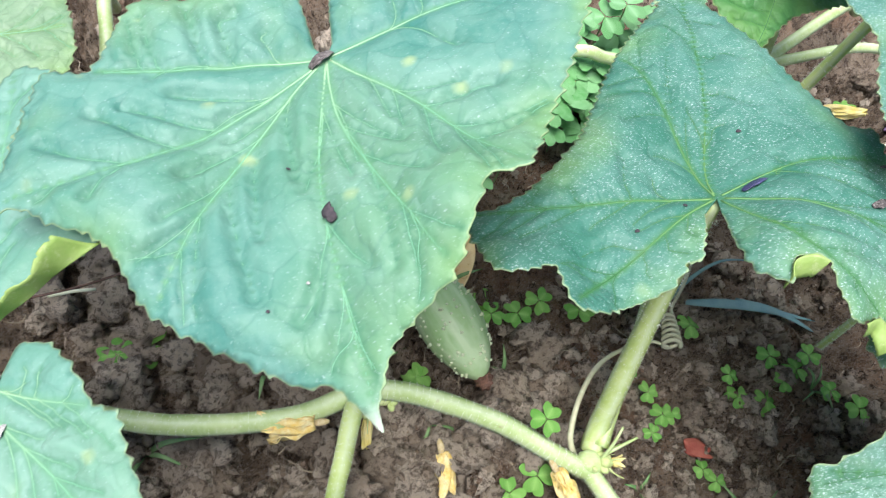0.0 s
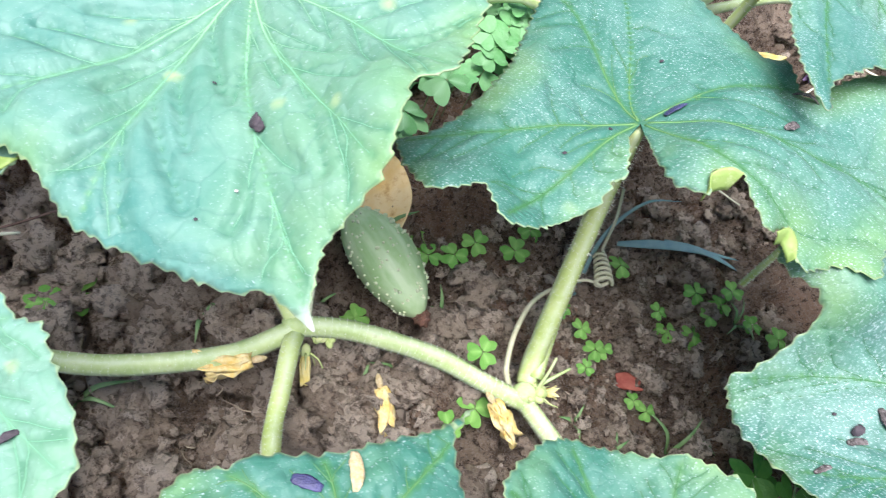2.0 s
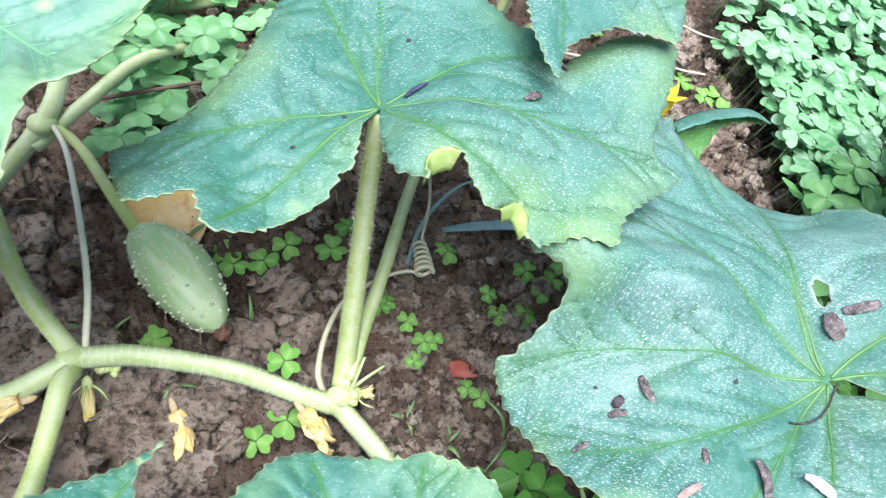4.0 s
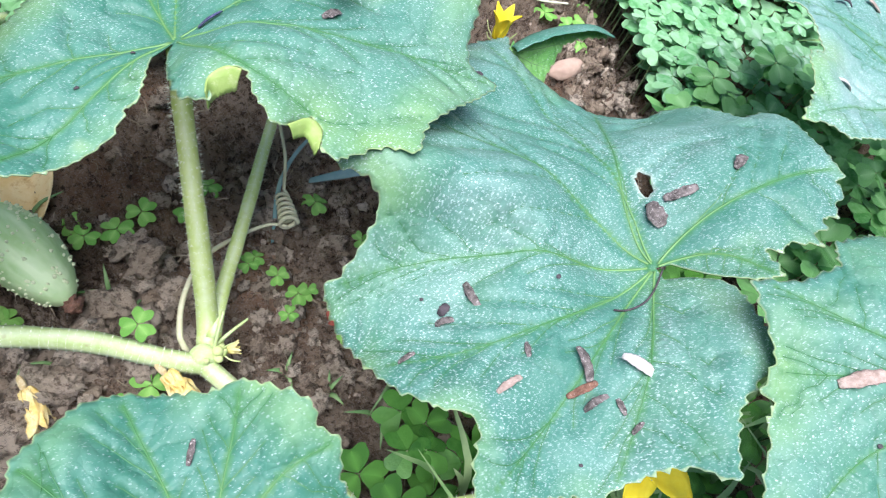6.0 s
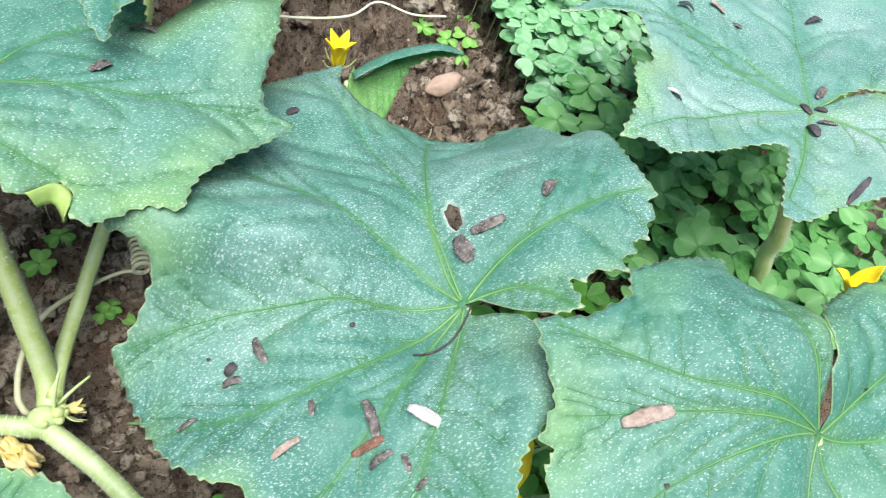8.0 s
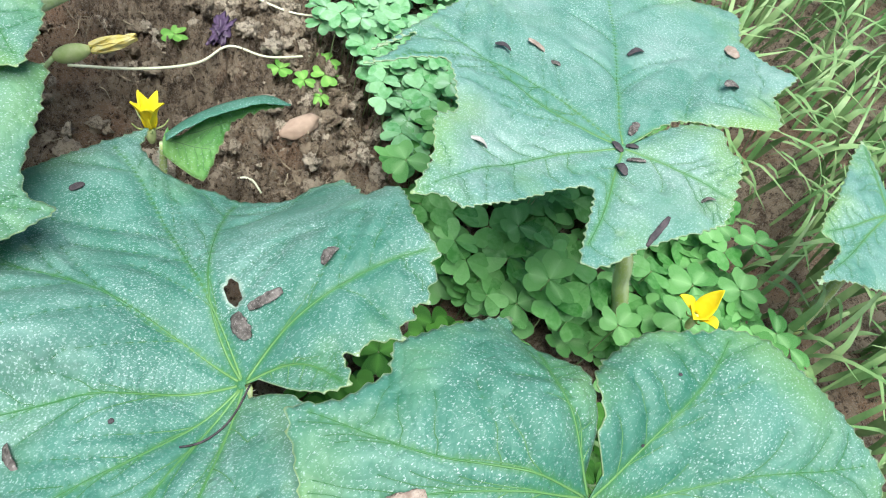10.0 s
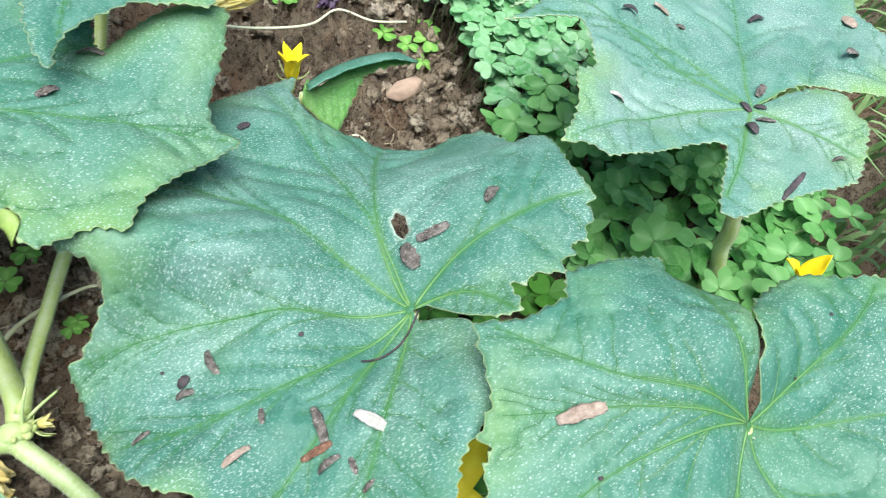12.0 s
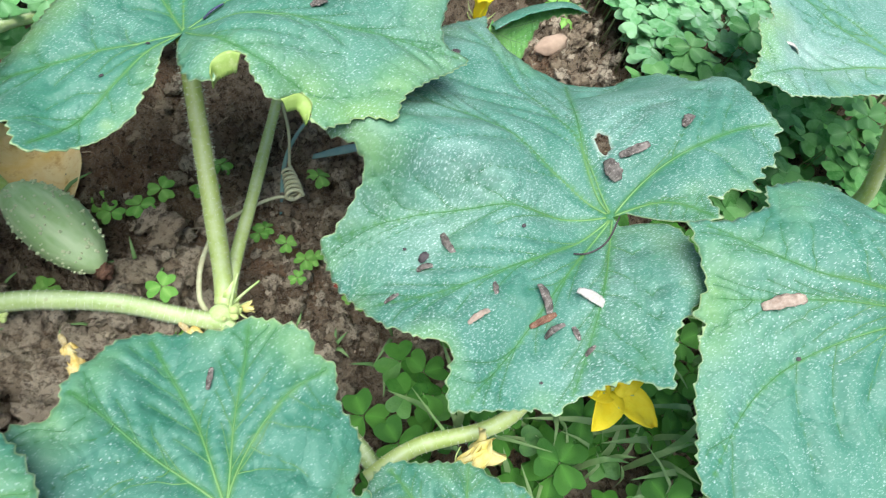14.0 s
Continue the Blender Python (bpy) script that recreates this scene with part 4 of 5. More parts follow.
cucumber_leaf("front", (0.02, -0.0125, 0.146), [
    (-95, 0.7, 0), (-60, 6.0, -5), (-10, 4.5, -2), (29, 3.8, -4), (42, 4.3, -6), (46, 4.8, -8), (46, 5.6, -11), (51, 4.4, -8), (70, 3.2, -6),
    (89, 2.8, -5), (118, 3.2, -6), (127, 3.2, -6), (133, 3.5, -7), (143, 3.8, -8), (190, 6.0, -12), (235, 6.5, -8), (260, 0.7, 0)],
    [(47, 5.5, 44, 3.2), (89, 2.8, 80, 2.0), (-10, 4.5), (235, 6.5), (133, 3.5, 124, 2.6)], LEAF_PLAIN,
    "blue-green cucumber leaf with a pointed corner and fallen petals",
    [(0.0195, 0.085, 0.024), (0.0178, 0.078, 0.032), (0.0150, 0.060, 0.036), (0.0120, 0.038, 0.045), (0.013, 0.0, 0.09), (0.02, -0.0125, 0.145)], seed=19)
cucumber_leaf("yellowing", (-0.15, 0.19, 0.088), [
    (200, 0.8, 0), (236, 7.2, 4), (270, 8.0, 3), (295, 7.1, 2), (318, 6.0, 2), (353, 5.5, 4), (373, 5.3, 4), (419, 5.8, 2), (472, 5.4, 0), (530, 4.6, -2), (555, 0.8, 0)],
    [(270, 8.0), (318, 6.0), (373, 5.3), (419, 5.8), (472, 5.4)], LEAF_OLD,
    "yellowing cucumber leaf with brown specks",
    [(-0.14, 0.2, -0.02), (-0.148, 0.195, 0.04), (-0.15, 0.19, 0.087)], ribs_of=VEIN_PALE, seed=20)
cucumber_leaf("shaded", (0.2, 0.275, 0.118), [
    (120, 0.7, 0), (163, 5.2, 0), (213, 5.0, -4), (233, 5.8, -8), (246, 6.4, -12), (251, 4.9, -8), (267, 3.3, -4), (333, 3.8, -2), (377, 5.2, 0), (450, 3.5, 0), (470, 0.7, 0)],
    [(246, 6.4), (163, 5.2), (377, 5.2), (333, 3.8)], LEAF_SHADED,
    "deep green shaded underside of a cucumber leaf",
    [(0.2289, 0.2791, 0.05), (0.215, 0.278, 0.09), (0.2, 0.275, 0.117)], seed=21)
cucumber_leaf("edge", (0.57, -0.01, 0.12), [
    (20, 0.7, 0), (63, 4.5, 2), (140, 2.9, 0), (162, 4.0, 0), (174, 5.0, 0), (186, 4.6, 0), (191, 7.5, 0), (197, 6.2, 0), (256, 4.6, 0), (329, 5.8, 2), (375, 0.7, 0)],
    [(191, 7.5), (174, 5.0), (63, 4.5), (256, 4.6), (329, 5.8)], LEAF_BRIGHT_SHEEN,
    "blue-green cucumber leaf at the grassy edge of the bed",
    [(0.60, -0.03, 0.0), (0.59, -0.02, 0.06), (0.57, -0.01, 0.119)], seed=22)
cucumber_leaf("under", (0.175, -0.07, 0.08), [
    (-130, 0.7, 0), (-164, 3.6, 2), (-227, 4.2, 0), (-248, 4.4, 0), (-262, 3.8, 0), (-292, 3.4, 0), (-312, 3.1, 0), (-332, 3.4, 0), (-390, 4.0, 0), (-457, 4.0, 0), (-470, 0.7, 0)],
    [(-248, 4.4), (-292, 3.4), (-332, 3.4), (-164, 3.6), (-390, 4.0)], LEAF_DEWY,
    "small blue-green cucumber leaf half under a larger one",
    [(0.19, -0.09, 0.0), (0.18, -0.08, 0.04), (0.175, -0.07, 0.079)], seed=23)
cucumber_leaf("young", (0.2655, 0.1480, 0.094), [(50, 0.5, 0), (-1, 0.6, 2), (17, 3.1, 3), (11, 5.0, 2), (4, 5.8, 0), (6, 4.0, 0), (3, 3.0, -2), (-19, 2.2, -6), (-55, 2.0, -12), (-79, 0.8, -10), (-109, 0.5, -2)],
    [(4, 5.8), (-19, 2.2)], LEAF_YOUNG,
    "small folded young cucumber leaf with serrated edge", seed=24, puff=0.0003, wave=0.0005,
    stalk=[(0.255, 0.13, 0.0), (0.262, 0.142, 0.06), (0.2655, 0.1480, 0.093)], stalk_radius=(0.002, 0.0016))


def build_folded_margin(leaf):
    """The turned-up edge of the pale leaf, showing its yellow-green underside."""
    outer = [(-0.0811, 0.0634, 0.125), (-0.0768, 0.0701, 0.128), (-0.0703, 0.075, 0.131), (-0.0653, 0.0801, 0.134), (-0.0595, 0.0847, 0.136), (-0.0549, 0.0890, 0.137)]
    inner = [(-0.0798, 0.0655, 0.131), (-0.0755, 0.0679, 0.134), (-0.0734, 0.0735, 0.137), (-0.0681, 0.0765, 0.140), (-0.0669, 0.0820, 0.142), (-0.0643, 0.0868, 0.143)]
    a, b = curve_points(outer, 0.0008), curve_points(inner, 0.0008)
    n, m = 44, 8
    pick = lambda c, f: c[min(len(c) - 1, int(f * (len(c) - 1)))]
    verts, faces = [], []
    at = np.array(leaf.matrix_basis.translation)
    for j in range(n + 1):
        p, q = pick(a, j / n), pick(b, j / n)
        for k in range(m + 1):
            u = k / m
            p2 = p + (q - p) * u + np.array([0, 0, -0.002 * math.sin(math.pi * u) * (1 - u)])
            if k == m:
                p2 = p2 + (q - p) * 0.10 * 0.5 * (1 if j % 6 else -0.5)
            verts.append(tuple(p2 - at))
    for j in range(n):
        for k in range(m):
            c = j * (m + 1) + k
            faces.append((c, c + 1, c + m + 2, c + m + 1))
    ob = part("folded_margin", (verts, faces), LEAF_FOLD, leaf, "turned-up yellow-green leaf margin")
    ob.modifiers.new("thickness", "SOLIDIFY").thickness = 0.0004


build_folded_margin(left_leaf)


def turned_edge(key, held, free, material, label):
    """A narrow strip of blade, curled over between the line where it is held and its free edge."""
    leaf = ROOTS[key]
    at, n, m = np.array(leaf.matrix_basis.translation), 26, 6
    a, b = curve_points(held, 0.0004), curve_points(free, 0.0004)
    verts, faces = [], []
    for j in range(n + 1):
        p, q = a[round(j / n * (len(a) - 1))], b[round(j / n * (len(b) - 1))]
        for k in range(m + 1):
            u = k / m
            ragged = 0.12 * noise.noise(Vector((j * 0.9, 3.0, at[0] * 40))) * u
            verts.append(tuple(p + (q - p) * (u + ragged) + np.array([0, 0, 0.0010 * math.sin(math.pi * u)]) - at))
    for j in range(n):
        for k in range(m):
            c = j * (m + 1) + k
            faces.append((c, c + 1, c + m + 2, c + m + 1))
    ob = part("turned_edge", (verts, faces), material, leaf, label)
    ob.modifiers.new("thickness", "SOLIDIFY").thickness = 0.0004


turned_edge("stalked", [(0.1257, 0.0851, 0.1589), (0.1274, 0.0899, 0.1592), (0.132, 0.0912, 0.161), (0.1355, 0.0889, 0.162)],
            [(0.1262, 0.0841, 0.1528), (0.1277, 0.0861, 0.1534), (0.131, 0.087, 0.1547), (0.134, 0.0871, 0.1555)], LEAF_FOLD, "yellow-green curled leaf margin")
turned_edge("stalked", [(0.1441, 0.0727, 0.1585), (0.1511, 0.0757, 0.1561), (0.1539, 0.0725, 0.1543), (0.1515, 0.0668, 0.1545)],
            [(0.1456, 0.0707, 0.1541), (0.1488, 0.0719, 0.1529), (0.1499, 0.0702, 0.1522), (0.1504, 0.0665, 0.1515)], LEAF_FOLD, "yellow-green curled leaf margin")
turned_edge("young", [(0.2673, 0.1507, 0.094), (0.279, 0.1549, 0.096), (0.2954, 0.158, 0.097), (0.3146, 0.1586, 0.096), (0.3236, 0.1519, 0.094)],
            [(0.2652, 0.1421, 0.1), (0.2759, 0.1444, 0.103), (0.2907, 0.1472, 0.104), (0.3084, 0.1494, 0.102), (0.3224, 0.1499, 0.096)], LEAF_DEWY, "dewy blue-green upper side of the folded leaf")

# ---------------------------------------------------------------- the vine
def local(points, at):
    return [tuple(np.array(p, float) - np.array(at, float)) for p in points]


def build_vine():
    at = (0.020, 0.0895, 0.0)
    rng = random.Random(31)
    vine = thing("cucumber_vine", at, "pale green bristly cucumber vine creeping over the soil", "vine")
    runs = [
        ([(-0.20, 0.082, 0.01), (-0.13, 0.078, 0.018), (-0.092, 0.0757, 0.024), (-0.051, 0.0722, 0.022), (-0.0091, 0.076, 0.024), (0.0124, 0.0844, 0.025), (0.021, 0.0895, 0.026)], 0.0037, 0.0041),
        ([(0.018, 0.0895, 0.026), (0.0432, 0.0885, 0.025), (0.0776, 0.0795, 0.023), (0.101, 0.0693, 0.019), (0.1152, 0.0635, 0.016), (0.1205, 0.0620, 0.015)], 0.0041, 0.0041),
        ([(0.1185, 0.0640, 0.015), (0.1242, 0.0555, 0.015), (0.1344, 0.0399, 0.015), (0.1471, 0.0161, 0.017), (0.163, -0.012, 0.02), (0.175, -0.05, 0.012)], 0.0041, 0.0035),
    ]
    for pts, a, b in runs:
        p = local(pts, at)
        st = stem("stem", p, STEM, vine, a, b)
        part("bristles", bristles(p, (a + b) / 2, 2200, 0.0010, rng), BRISTLE, st)
    for pts, a, b in [
        ([(-0.03, 0.165, 0.0), (0.0084, 0.1873, 0.042), (0.0177, 0.2138, 0.05), (0.0369, 0.2469, 0.05), (0.065, 0.30, 0.03)], 0.0041, 0.0035),
        ([(0.004, 0.180, 0.035), (0.0263, 0.1988, 0.044), (0.0457, 0.2208, 0.044), (0.075, 0.255, 0.02)], 0.0030, 0.0024),
        ([(0.05, 0.285, 0.01), (0.1182, 0.268, 0.05), (0.1413, 0.2661, 0.05), (0.21, 0.273, 0.045), (0.2289, 0.2791, 0.05), (0.2847, 0.3208, 0.06), (0.34, 0.37, 0.02)], 0.0034, 0.0030),
        ([(0.2200, 0.2775, 0.048), (0.2379, 0.2806, 0.05), (0.2862, 0.2902, 0.06), (0.33, 0.30, 0.05)], 0.0030, 0.0026),
        ([(-0.1150, 0.285, 0.02), (-0.1083, 0.2595, 0.05), (-0.1011, 0.231, 0.05), (-0.10, 0.20, 0.03)], 0.0032, 0.0030),
    ]:
        p = local(pts, at)
        st = stem("side_stem", p, STEM, vine, a, b)
        part("bristles", bristles(p, (a + b) / 2, 200, 0.0014, rng), BRISTLE, st)
    # swollen joints
    for x, y, z, r in ((0.020, 0.0895, 0.026, 0.0052), (0.1195, 0.0655, 0.0165, 0.0054), (0.0084, 0.1865, 0.042, 0.0052)):
        part("node", moved(lump(r, x * 90, (1.15, 1.0, 0.9), 0.12, 3), Matrix.Translation(Vector((x, y, z)) - Vector(at))), STEM, vine)
    # tendrils
    part("tendril", tube(local([(0.0245, 0.0930, 0.027), (0.0257, 0.1155, 0.035), (0.0223, 0.1457, 0.038), (0.0167, 0.1758, 0.042), (0.0075, 0.1920, 0.045)], at), 0.0014, 0.0011, 8), TENDRIL_WHITE, vine, "thin pale tendril")
    part("tendril", tube(local([(0.1150, 0.0700, 0.012), (0.1123, 0.0757, 0.016), (0.1164, 0.0915, 0.020), (0.1275, 0.1082, 0.020), (0.1458, 0.1201, 0.014), (0.161, 0.125, 0.011), (0.1685, 0.1225, 0.011)], at), 0.0014, 0.0008, 8), TENDRIL, vine, "dry tendril")
    coil = []
    for k in range(85):
        a, f = k * 0.46, k / 84
        r = 0.0034 * (1.25 - 0.5 * f)
        coil.append((0.1690 + 0.0005 * math.sin(3 * f) + r * math.cos(a), 0.1225 + 0.0175 * f + r * 0.25 * math.sin(a), 0.0125 + r * math.sin(a)))
    coil += [(0.1712, 0.1430, 0.016), (0.1720, 0.1500, 0.030), (0.1700, 0.1580, 0.045)]
    part("coiled_tendril", tube(local(coil, at), 0.0011, 0.0008, 7, 0.0012), TENDRIL, vine, "dry coiled tendril")
    # little stubs and buds at the joints
    for x, y, z, dx, dy, dz in ((0.1250, 0.0680, 0.02, 0.0145, 0.007, 0.004), (0.1240, 0.0660, 0.02, 0.006, 0.011, 0.012), (0.0265, 0.0880, 0.026, 0.009, -0.002, -0.002)):
        part("stub", tube(local([(x, y, z), (x + dx * 0.5, y + dy * 0.5, z + dz * 0.7), (x + dx, y + dy, z + dz)], at), 0.0009, 0.0006, 6, 0.002), STEM, vine)
    for k in range(16):
        base = ((0.1250, 0.0645, 0.018), (0.0320, 0.0868, 0.022))[k % 2]
        p = Vector(base) + Vector((rng.gauss(0, 0.0022), rng.gauss(0, 0.0022), rng.gauss(0, 0.0012)))
        part("bud", moved(lump(rng.uniform(0.0012, 0.0024), k, (1, 1, 1.3), 0.2, 2), Matrix.Translation(p - Vector(at)) @ pose(0, 0, 0, rng.uniform(-60, 60), rng.uniform(-60, 60), 0)), CALYX, vine)
    return vine


build_vine()


# ---------------------------------------------------------------- cucumber fruit
def fruit_shape(length, radius, rings=40, sides=40, bend=0.0, top=0.55):
    verts, faces = [], []
    for j in range(rings + 1):
        f = j / rings
        r = radius * (math.sin(math.pi * f ** 0.9) ** top if 0 < f < 1 else 0.02)
        for k in range(sides):
            a = 2 * math.pi * k / sides
            rr = r * (1 + 0.02 * math.cos(5 * a) + 0.02 * noise.noise(Vector((math.cos(a), math.sin(a), f * 4))))
            verts.append((rr * math.cos(a) + bend * math.sin(math.pi * f), rr * math.sin(a), length * f))
    for j in range(rings):
        for k in range(sides):
            faces.append((j * sides + k, j * sides + (k + 1) % sides, (j + 1) * sides + (k + 1) % sides, (j + 1) * sides + k))
    faces += [tuple(range(sides))[::-1], tuple(rings * sides + k for k in range(sides))]
    return verts, faces


def along(a, b):
    """A pose whose z runs from a to b."""
    return Matrix.Translation(a) @ (Vector(b) - Vector(a)).to_track_quat("Z", "Y").to_matrix().to_4x4()


def build_cucumber():
    rng = random.Random(5)
    a, b = Vector((0.0415, 0.1470, 0.0235)), Vector((0.0745, 0.0995, 0.0170))
    L = (b - a).length
    cuc = new("cucumber")
    cuc.matrix_basis = along(a, b)
    tagged(cuc, "short stubby light green cucumber with warts, lying on soil", "cucumber")
    part("fruit", fruit_shape(L, 0.0145, 44, 44, 0.0015), CUCUMBER, cuc)
    wart = mesh_of("wart", *lump(1.0, 3, (1, 1, 1.5), 0.2, 1), WART)
    for _ in range(260):
        f, ang = rng.uniform(0.05, 0.93), rng.uniform(0, 2 * math.pi)
        r = 0.0145 * math.sin(math.pi * f ** 0.9) ** 0.55
        p = Vector((r * math.cos(ang) + 0.0015 * math.sin(math.pi * f), r * math.sin(ang), L * f))
        d = Vector((math.cos(ang), math.sin(ang), 0))
        s = rng.uniform(0.00045, 0.0010)
        part("wart", wart, WART, cuc).matrix_basis = Matrix.Translation(p) @ d.to_track_quat("Z", "Y").to_matrix().to_4x4() @ Matrix.Diagonal((s, s, s, 1))
    part("withered_flower_end", moved(lump(0.0042, 8, (1, 1, 0.8), 1.0, 3), Matrix.Translation((0, 0, L + 0.001))), HUSK_RUST, cuc, "withered brown flower remains")
    pts = [(0.0425, 0.1455, 0.021), (0.0345, 0.1557, 0.033), (0.0218, 0.1785, 0.037), (0.0110, 0.1870, 0.042)]
    inv = cuc.matrix_basis.inverted()
    part("fruit_stalk", tube([tuple(inv @ Vector(p)) for p in pts], 0.0026, 0.0022, 10, 0.003, 0.03), STEM_LIT, cuc)


build_cucumber()


# ---------------------------------------------------------------- flowers
def petal_shape(length, width, curl, seed, rows=12, cols=6, ruffle=0.08, pointed=1.0):
    """A petal from the origin along z, opening outward to +x as it rises."""
    verts, faces = [], []
    x = z = 0.0
    for j in range(rows + 1):
        f = j / rows
        a = curl[0] + (curl[1] - curl[0]) * f
        w = width * (math.sin(math.pi * min(1.0, 0.16 + 0.84 * f) ** 0.85) ** 0.7 if f < 1 else 0.04) * (1 - (1 - pointed) * 0.0)
        for k in range(cols + 1):
            u = k / cols * 2 - 1
            rf = ruffle * length * noise.noise(Vector((u * 1.6 + seed, f * 3.5, seed * 2.3)))
            cup = 0.22 * w * u * u
            verts.append((x + (rf - cup) * math.cos(a), u * w * 0.5, z + (rf - cup) * -math.sin(a)))
        x += math.sin(a) * length / rows
        z += math.cos(a) * length / rows
    n = cols + 1
    for j in range(rows):
        for k in range(cols):
            faces.append((j * n + k, j * n + k + 1, (j + 1) * n + k + 1, (j + 1) * n + k))
    return verts, faces


def flower(at, towards, label, petals, material, calyx=True, base_len=0.006, name="cucumber_flower"):
    """petals: (turn, length, width, curl at base, curl at tip, ruffle)."""
    root = new(name)
    root.matrix_basis = along(at, tuple(np.array(at) + np.array(towards)))
    tagged(root, label, "flower", "cucumber flowers")
    for k, (turn, ln, w, c0, c1, ruf) in enumerate(petals):
        m = pose(0, 0, 0, 0, 0, turn) @ Matrix.Translation((0.0012, 0, 0))
        p = part("petal", moved(petal_shape(ln, w, (radians(c0), radians(c1)), k * 1.7 + at[0] * 50, ruffle=ruf), m), material, root)
        p.modifiers.new("thickness", "SOLIDIFY").thickness = 0.0003
    if calyx:
        part("calyx", moved(fruit_shape(base_len + 0.002, 0.0015 if material is PETAL_WILTED else 0.0021, 10, 12), Matrix.Translation((0, 0, -base_len))), HUSK_STRAW if material is PETAL_WILTED else CALYX, root, "hairy green calyx" if material is not PETAL_WILTED else "withered calyx")
        for k in range(0 if material is PETAL_WILTED else 5):
            m = pose(0, 0, 0, 0, 0, 72 * k + 20)
            part("sepal", moved(tube([(0.002, 0, -0.001), (0.0055, 0, 0.0015), (0.0075, 0, 0.005)], 0.0005, 0.0002, 5, 0.002), m), HUSK_STRAW if material is PETAL_WILTED else CALYX, root)
    return root


flower((0.2629, 0.1560, 0.0935), (0.02, 0.12, 1.0), "bright yellow star-shaped cucumber flower on a hairy base", [(72 * k + 10, 0.0160, 0.0066, 8, 34, 0.05) for k in range(5)], PETAL, base_len=0.010)
flower((0.2530, -0.0290, 0.0830), (0.1, -0.35, 1.0), "open bright yellow cucumber flower below a leaf edge", [(18, 0.025, 0.0135, 60, 92, 0.09), (-70, 0.023, 0.0130, 65, 105, 0.09), (200, 0.020, 0.0135, 62, 100, 0.06), (110, 0.022, 0.011, 60, 90, 0.05), (155, 0.018, 0.010, 55, 85, 0.05)], PETAL, base_len=0.012)
flower((0.466, -0.0080, 0.0780), (-0.05, 0.1, 1.0), "half-closed yellow cucumber flower among the clover", [(150, 0.021, 0.010, 5, 20, 0.06), (-10, 0.021, 0.011, 30, 62, 0.06), (40, 0.017, 0.010, 35, 60, 0.06), (-70, 0.017, 0.010, 35, 60, 0.06)], PETAL, base_len=0.012)
flower((0.1900, -0.0375, 0.0600), (1.0, 0.25, 0.25), "crumpled fading yellow cucumber flower", [(72 * k, 0.018, 0.010, 8, 40, 0.22) for k in range(5)], PETAL_PALE, base_len=0.008)
flower((0.0245, 0.0790, 0.0200), (0.02, -1.0, -0.45), "closed yellow cucumber bud at a stem joint", [(72 * k, 0.0125, 0.0042, 12, -12, 0.08) for k in range(5)], PETAL_PALE, base_len=0.005)
flower((0.1285, 0.0660, 0.0170), (1.0, 0.0, 0.1), "small yellow cucumber bud at a stem joint", [(72 * k, 0.0065, 0.003, 15, 20, 0.08) for k in range(5)], PETAL_PALE, base_len=0.004)
for at, to, n, ln in (((0.0035, 0.0745, 0.0260), (-1.0, -0.12, -0.25), 6, 0.024), ((0.0555, 0.0665, 0.0190), (0.28, -1.0, -0.42), 6, 0.020),
                      ((0.1045, 0.0610, 0.0180), (0.55, -0.75, -0.30), 6, 0.021), ((0.1180, 0.2650, 0.022), (0.4, -0.8, -0.2), 6, 0.020)):
    flower(at, to, "wilted orange cucumber flower, shrivelled and drooping", [(60 * k + 13, ln * (0.75 + 0.09 * (k % 4)), 0.0075, 14, -12 + 15 * (k % 3), 0.22) for k in range(n)], PETAL_WILTED, base_len=0.006)


def build_baby_cucumber():
    a, b = Vector((0.2400, 0.2505, 0.046)), Vector((0.2590, 0.2490, 0.050))
    ob = new("young_cucumber")
    ob.matrix_basis = along(a, b)
    tagged(ob, "tiny pale green cucumber with a faded yellow flower", "cucumber")
    part("fruit", fruit_shape((b - a).length, 0.0048, 20, 20), CALYX, ob)
    L = (b - a).length
    for k in range(5):
        m = Matrix.Translation((0, 0, L - 0.001)) @ pose(0, 0, 0, 0, 0, 72 * k)
        part("petal", moved(petal_shape(0.024, 0.0085, (radians(16), radians(-10)), k, ruffle=0.07), m), PETAL_PALE, ob)
    inv = ob.matrix_basis.inverted()
    part("fruit_stalk", tube([tuple(inv @ Vector(p)) for p in ((0.2405, 0.2505, 0.046), (0.228, 0.252, 0.03), (0.215, 0.26, 0.0))], 0.0014, 0.0014, 8), STEM, ob)


build_baby_cucumber()


# ---------------------------------------------------------------- things on the ground
def on_soil(x, y, lift=0.0):
    return (x, y, soil_height(x, y) + soil_fine(x, y) + lift)


def single(name, shape, material, at, label, category, group="", turn=0.0):
    ob = new(name, mesh_of(name, shape[0], shape[1], material))
    ob.matrix_basis = Matrix.Translation(at) @ pose(0, 0, 0, 0, 0, turn)
    return tagged(ob, label, category, group)


single("stone", lump(0.0135, 3, (1.0, 0.46, 0.42), 0.25, 3), STONE, on_soil(0.3545, 0.197, 0.003), "tan brick-coloured stone lying on soil", "stone", "stones", 12)
single("stone", lump(0.0066, 7, (1.0, 0.85, 0.7), 0.2, 3), STONE, on_soil(0.4015, 0.2012, 0.002), "small rounded pinkish stone beside clover", "stone", "stones", 40)
single("stone", lump(0.0085, 9, (1.0, 0.8, 0.6), 0.3, 3), CLOD, on_soil(-0.0435, 0.117, 0.003), "grey-brown lump of dry soil", "stone", "stones", 20)
single("fallen_leaf", lump(0.0078, 4, (1.0, 0.55, 0.16), 0.35, 3), RED_LEAF, on_soil(0.1865, 0.0800, 0.007), "small dried dark red leaf on soil", "dead leaf", turn=-14)
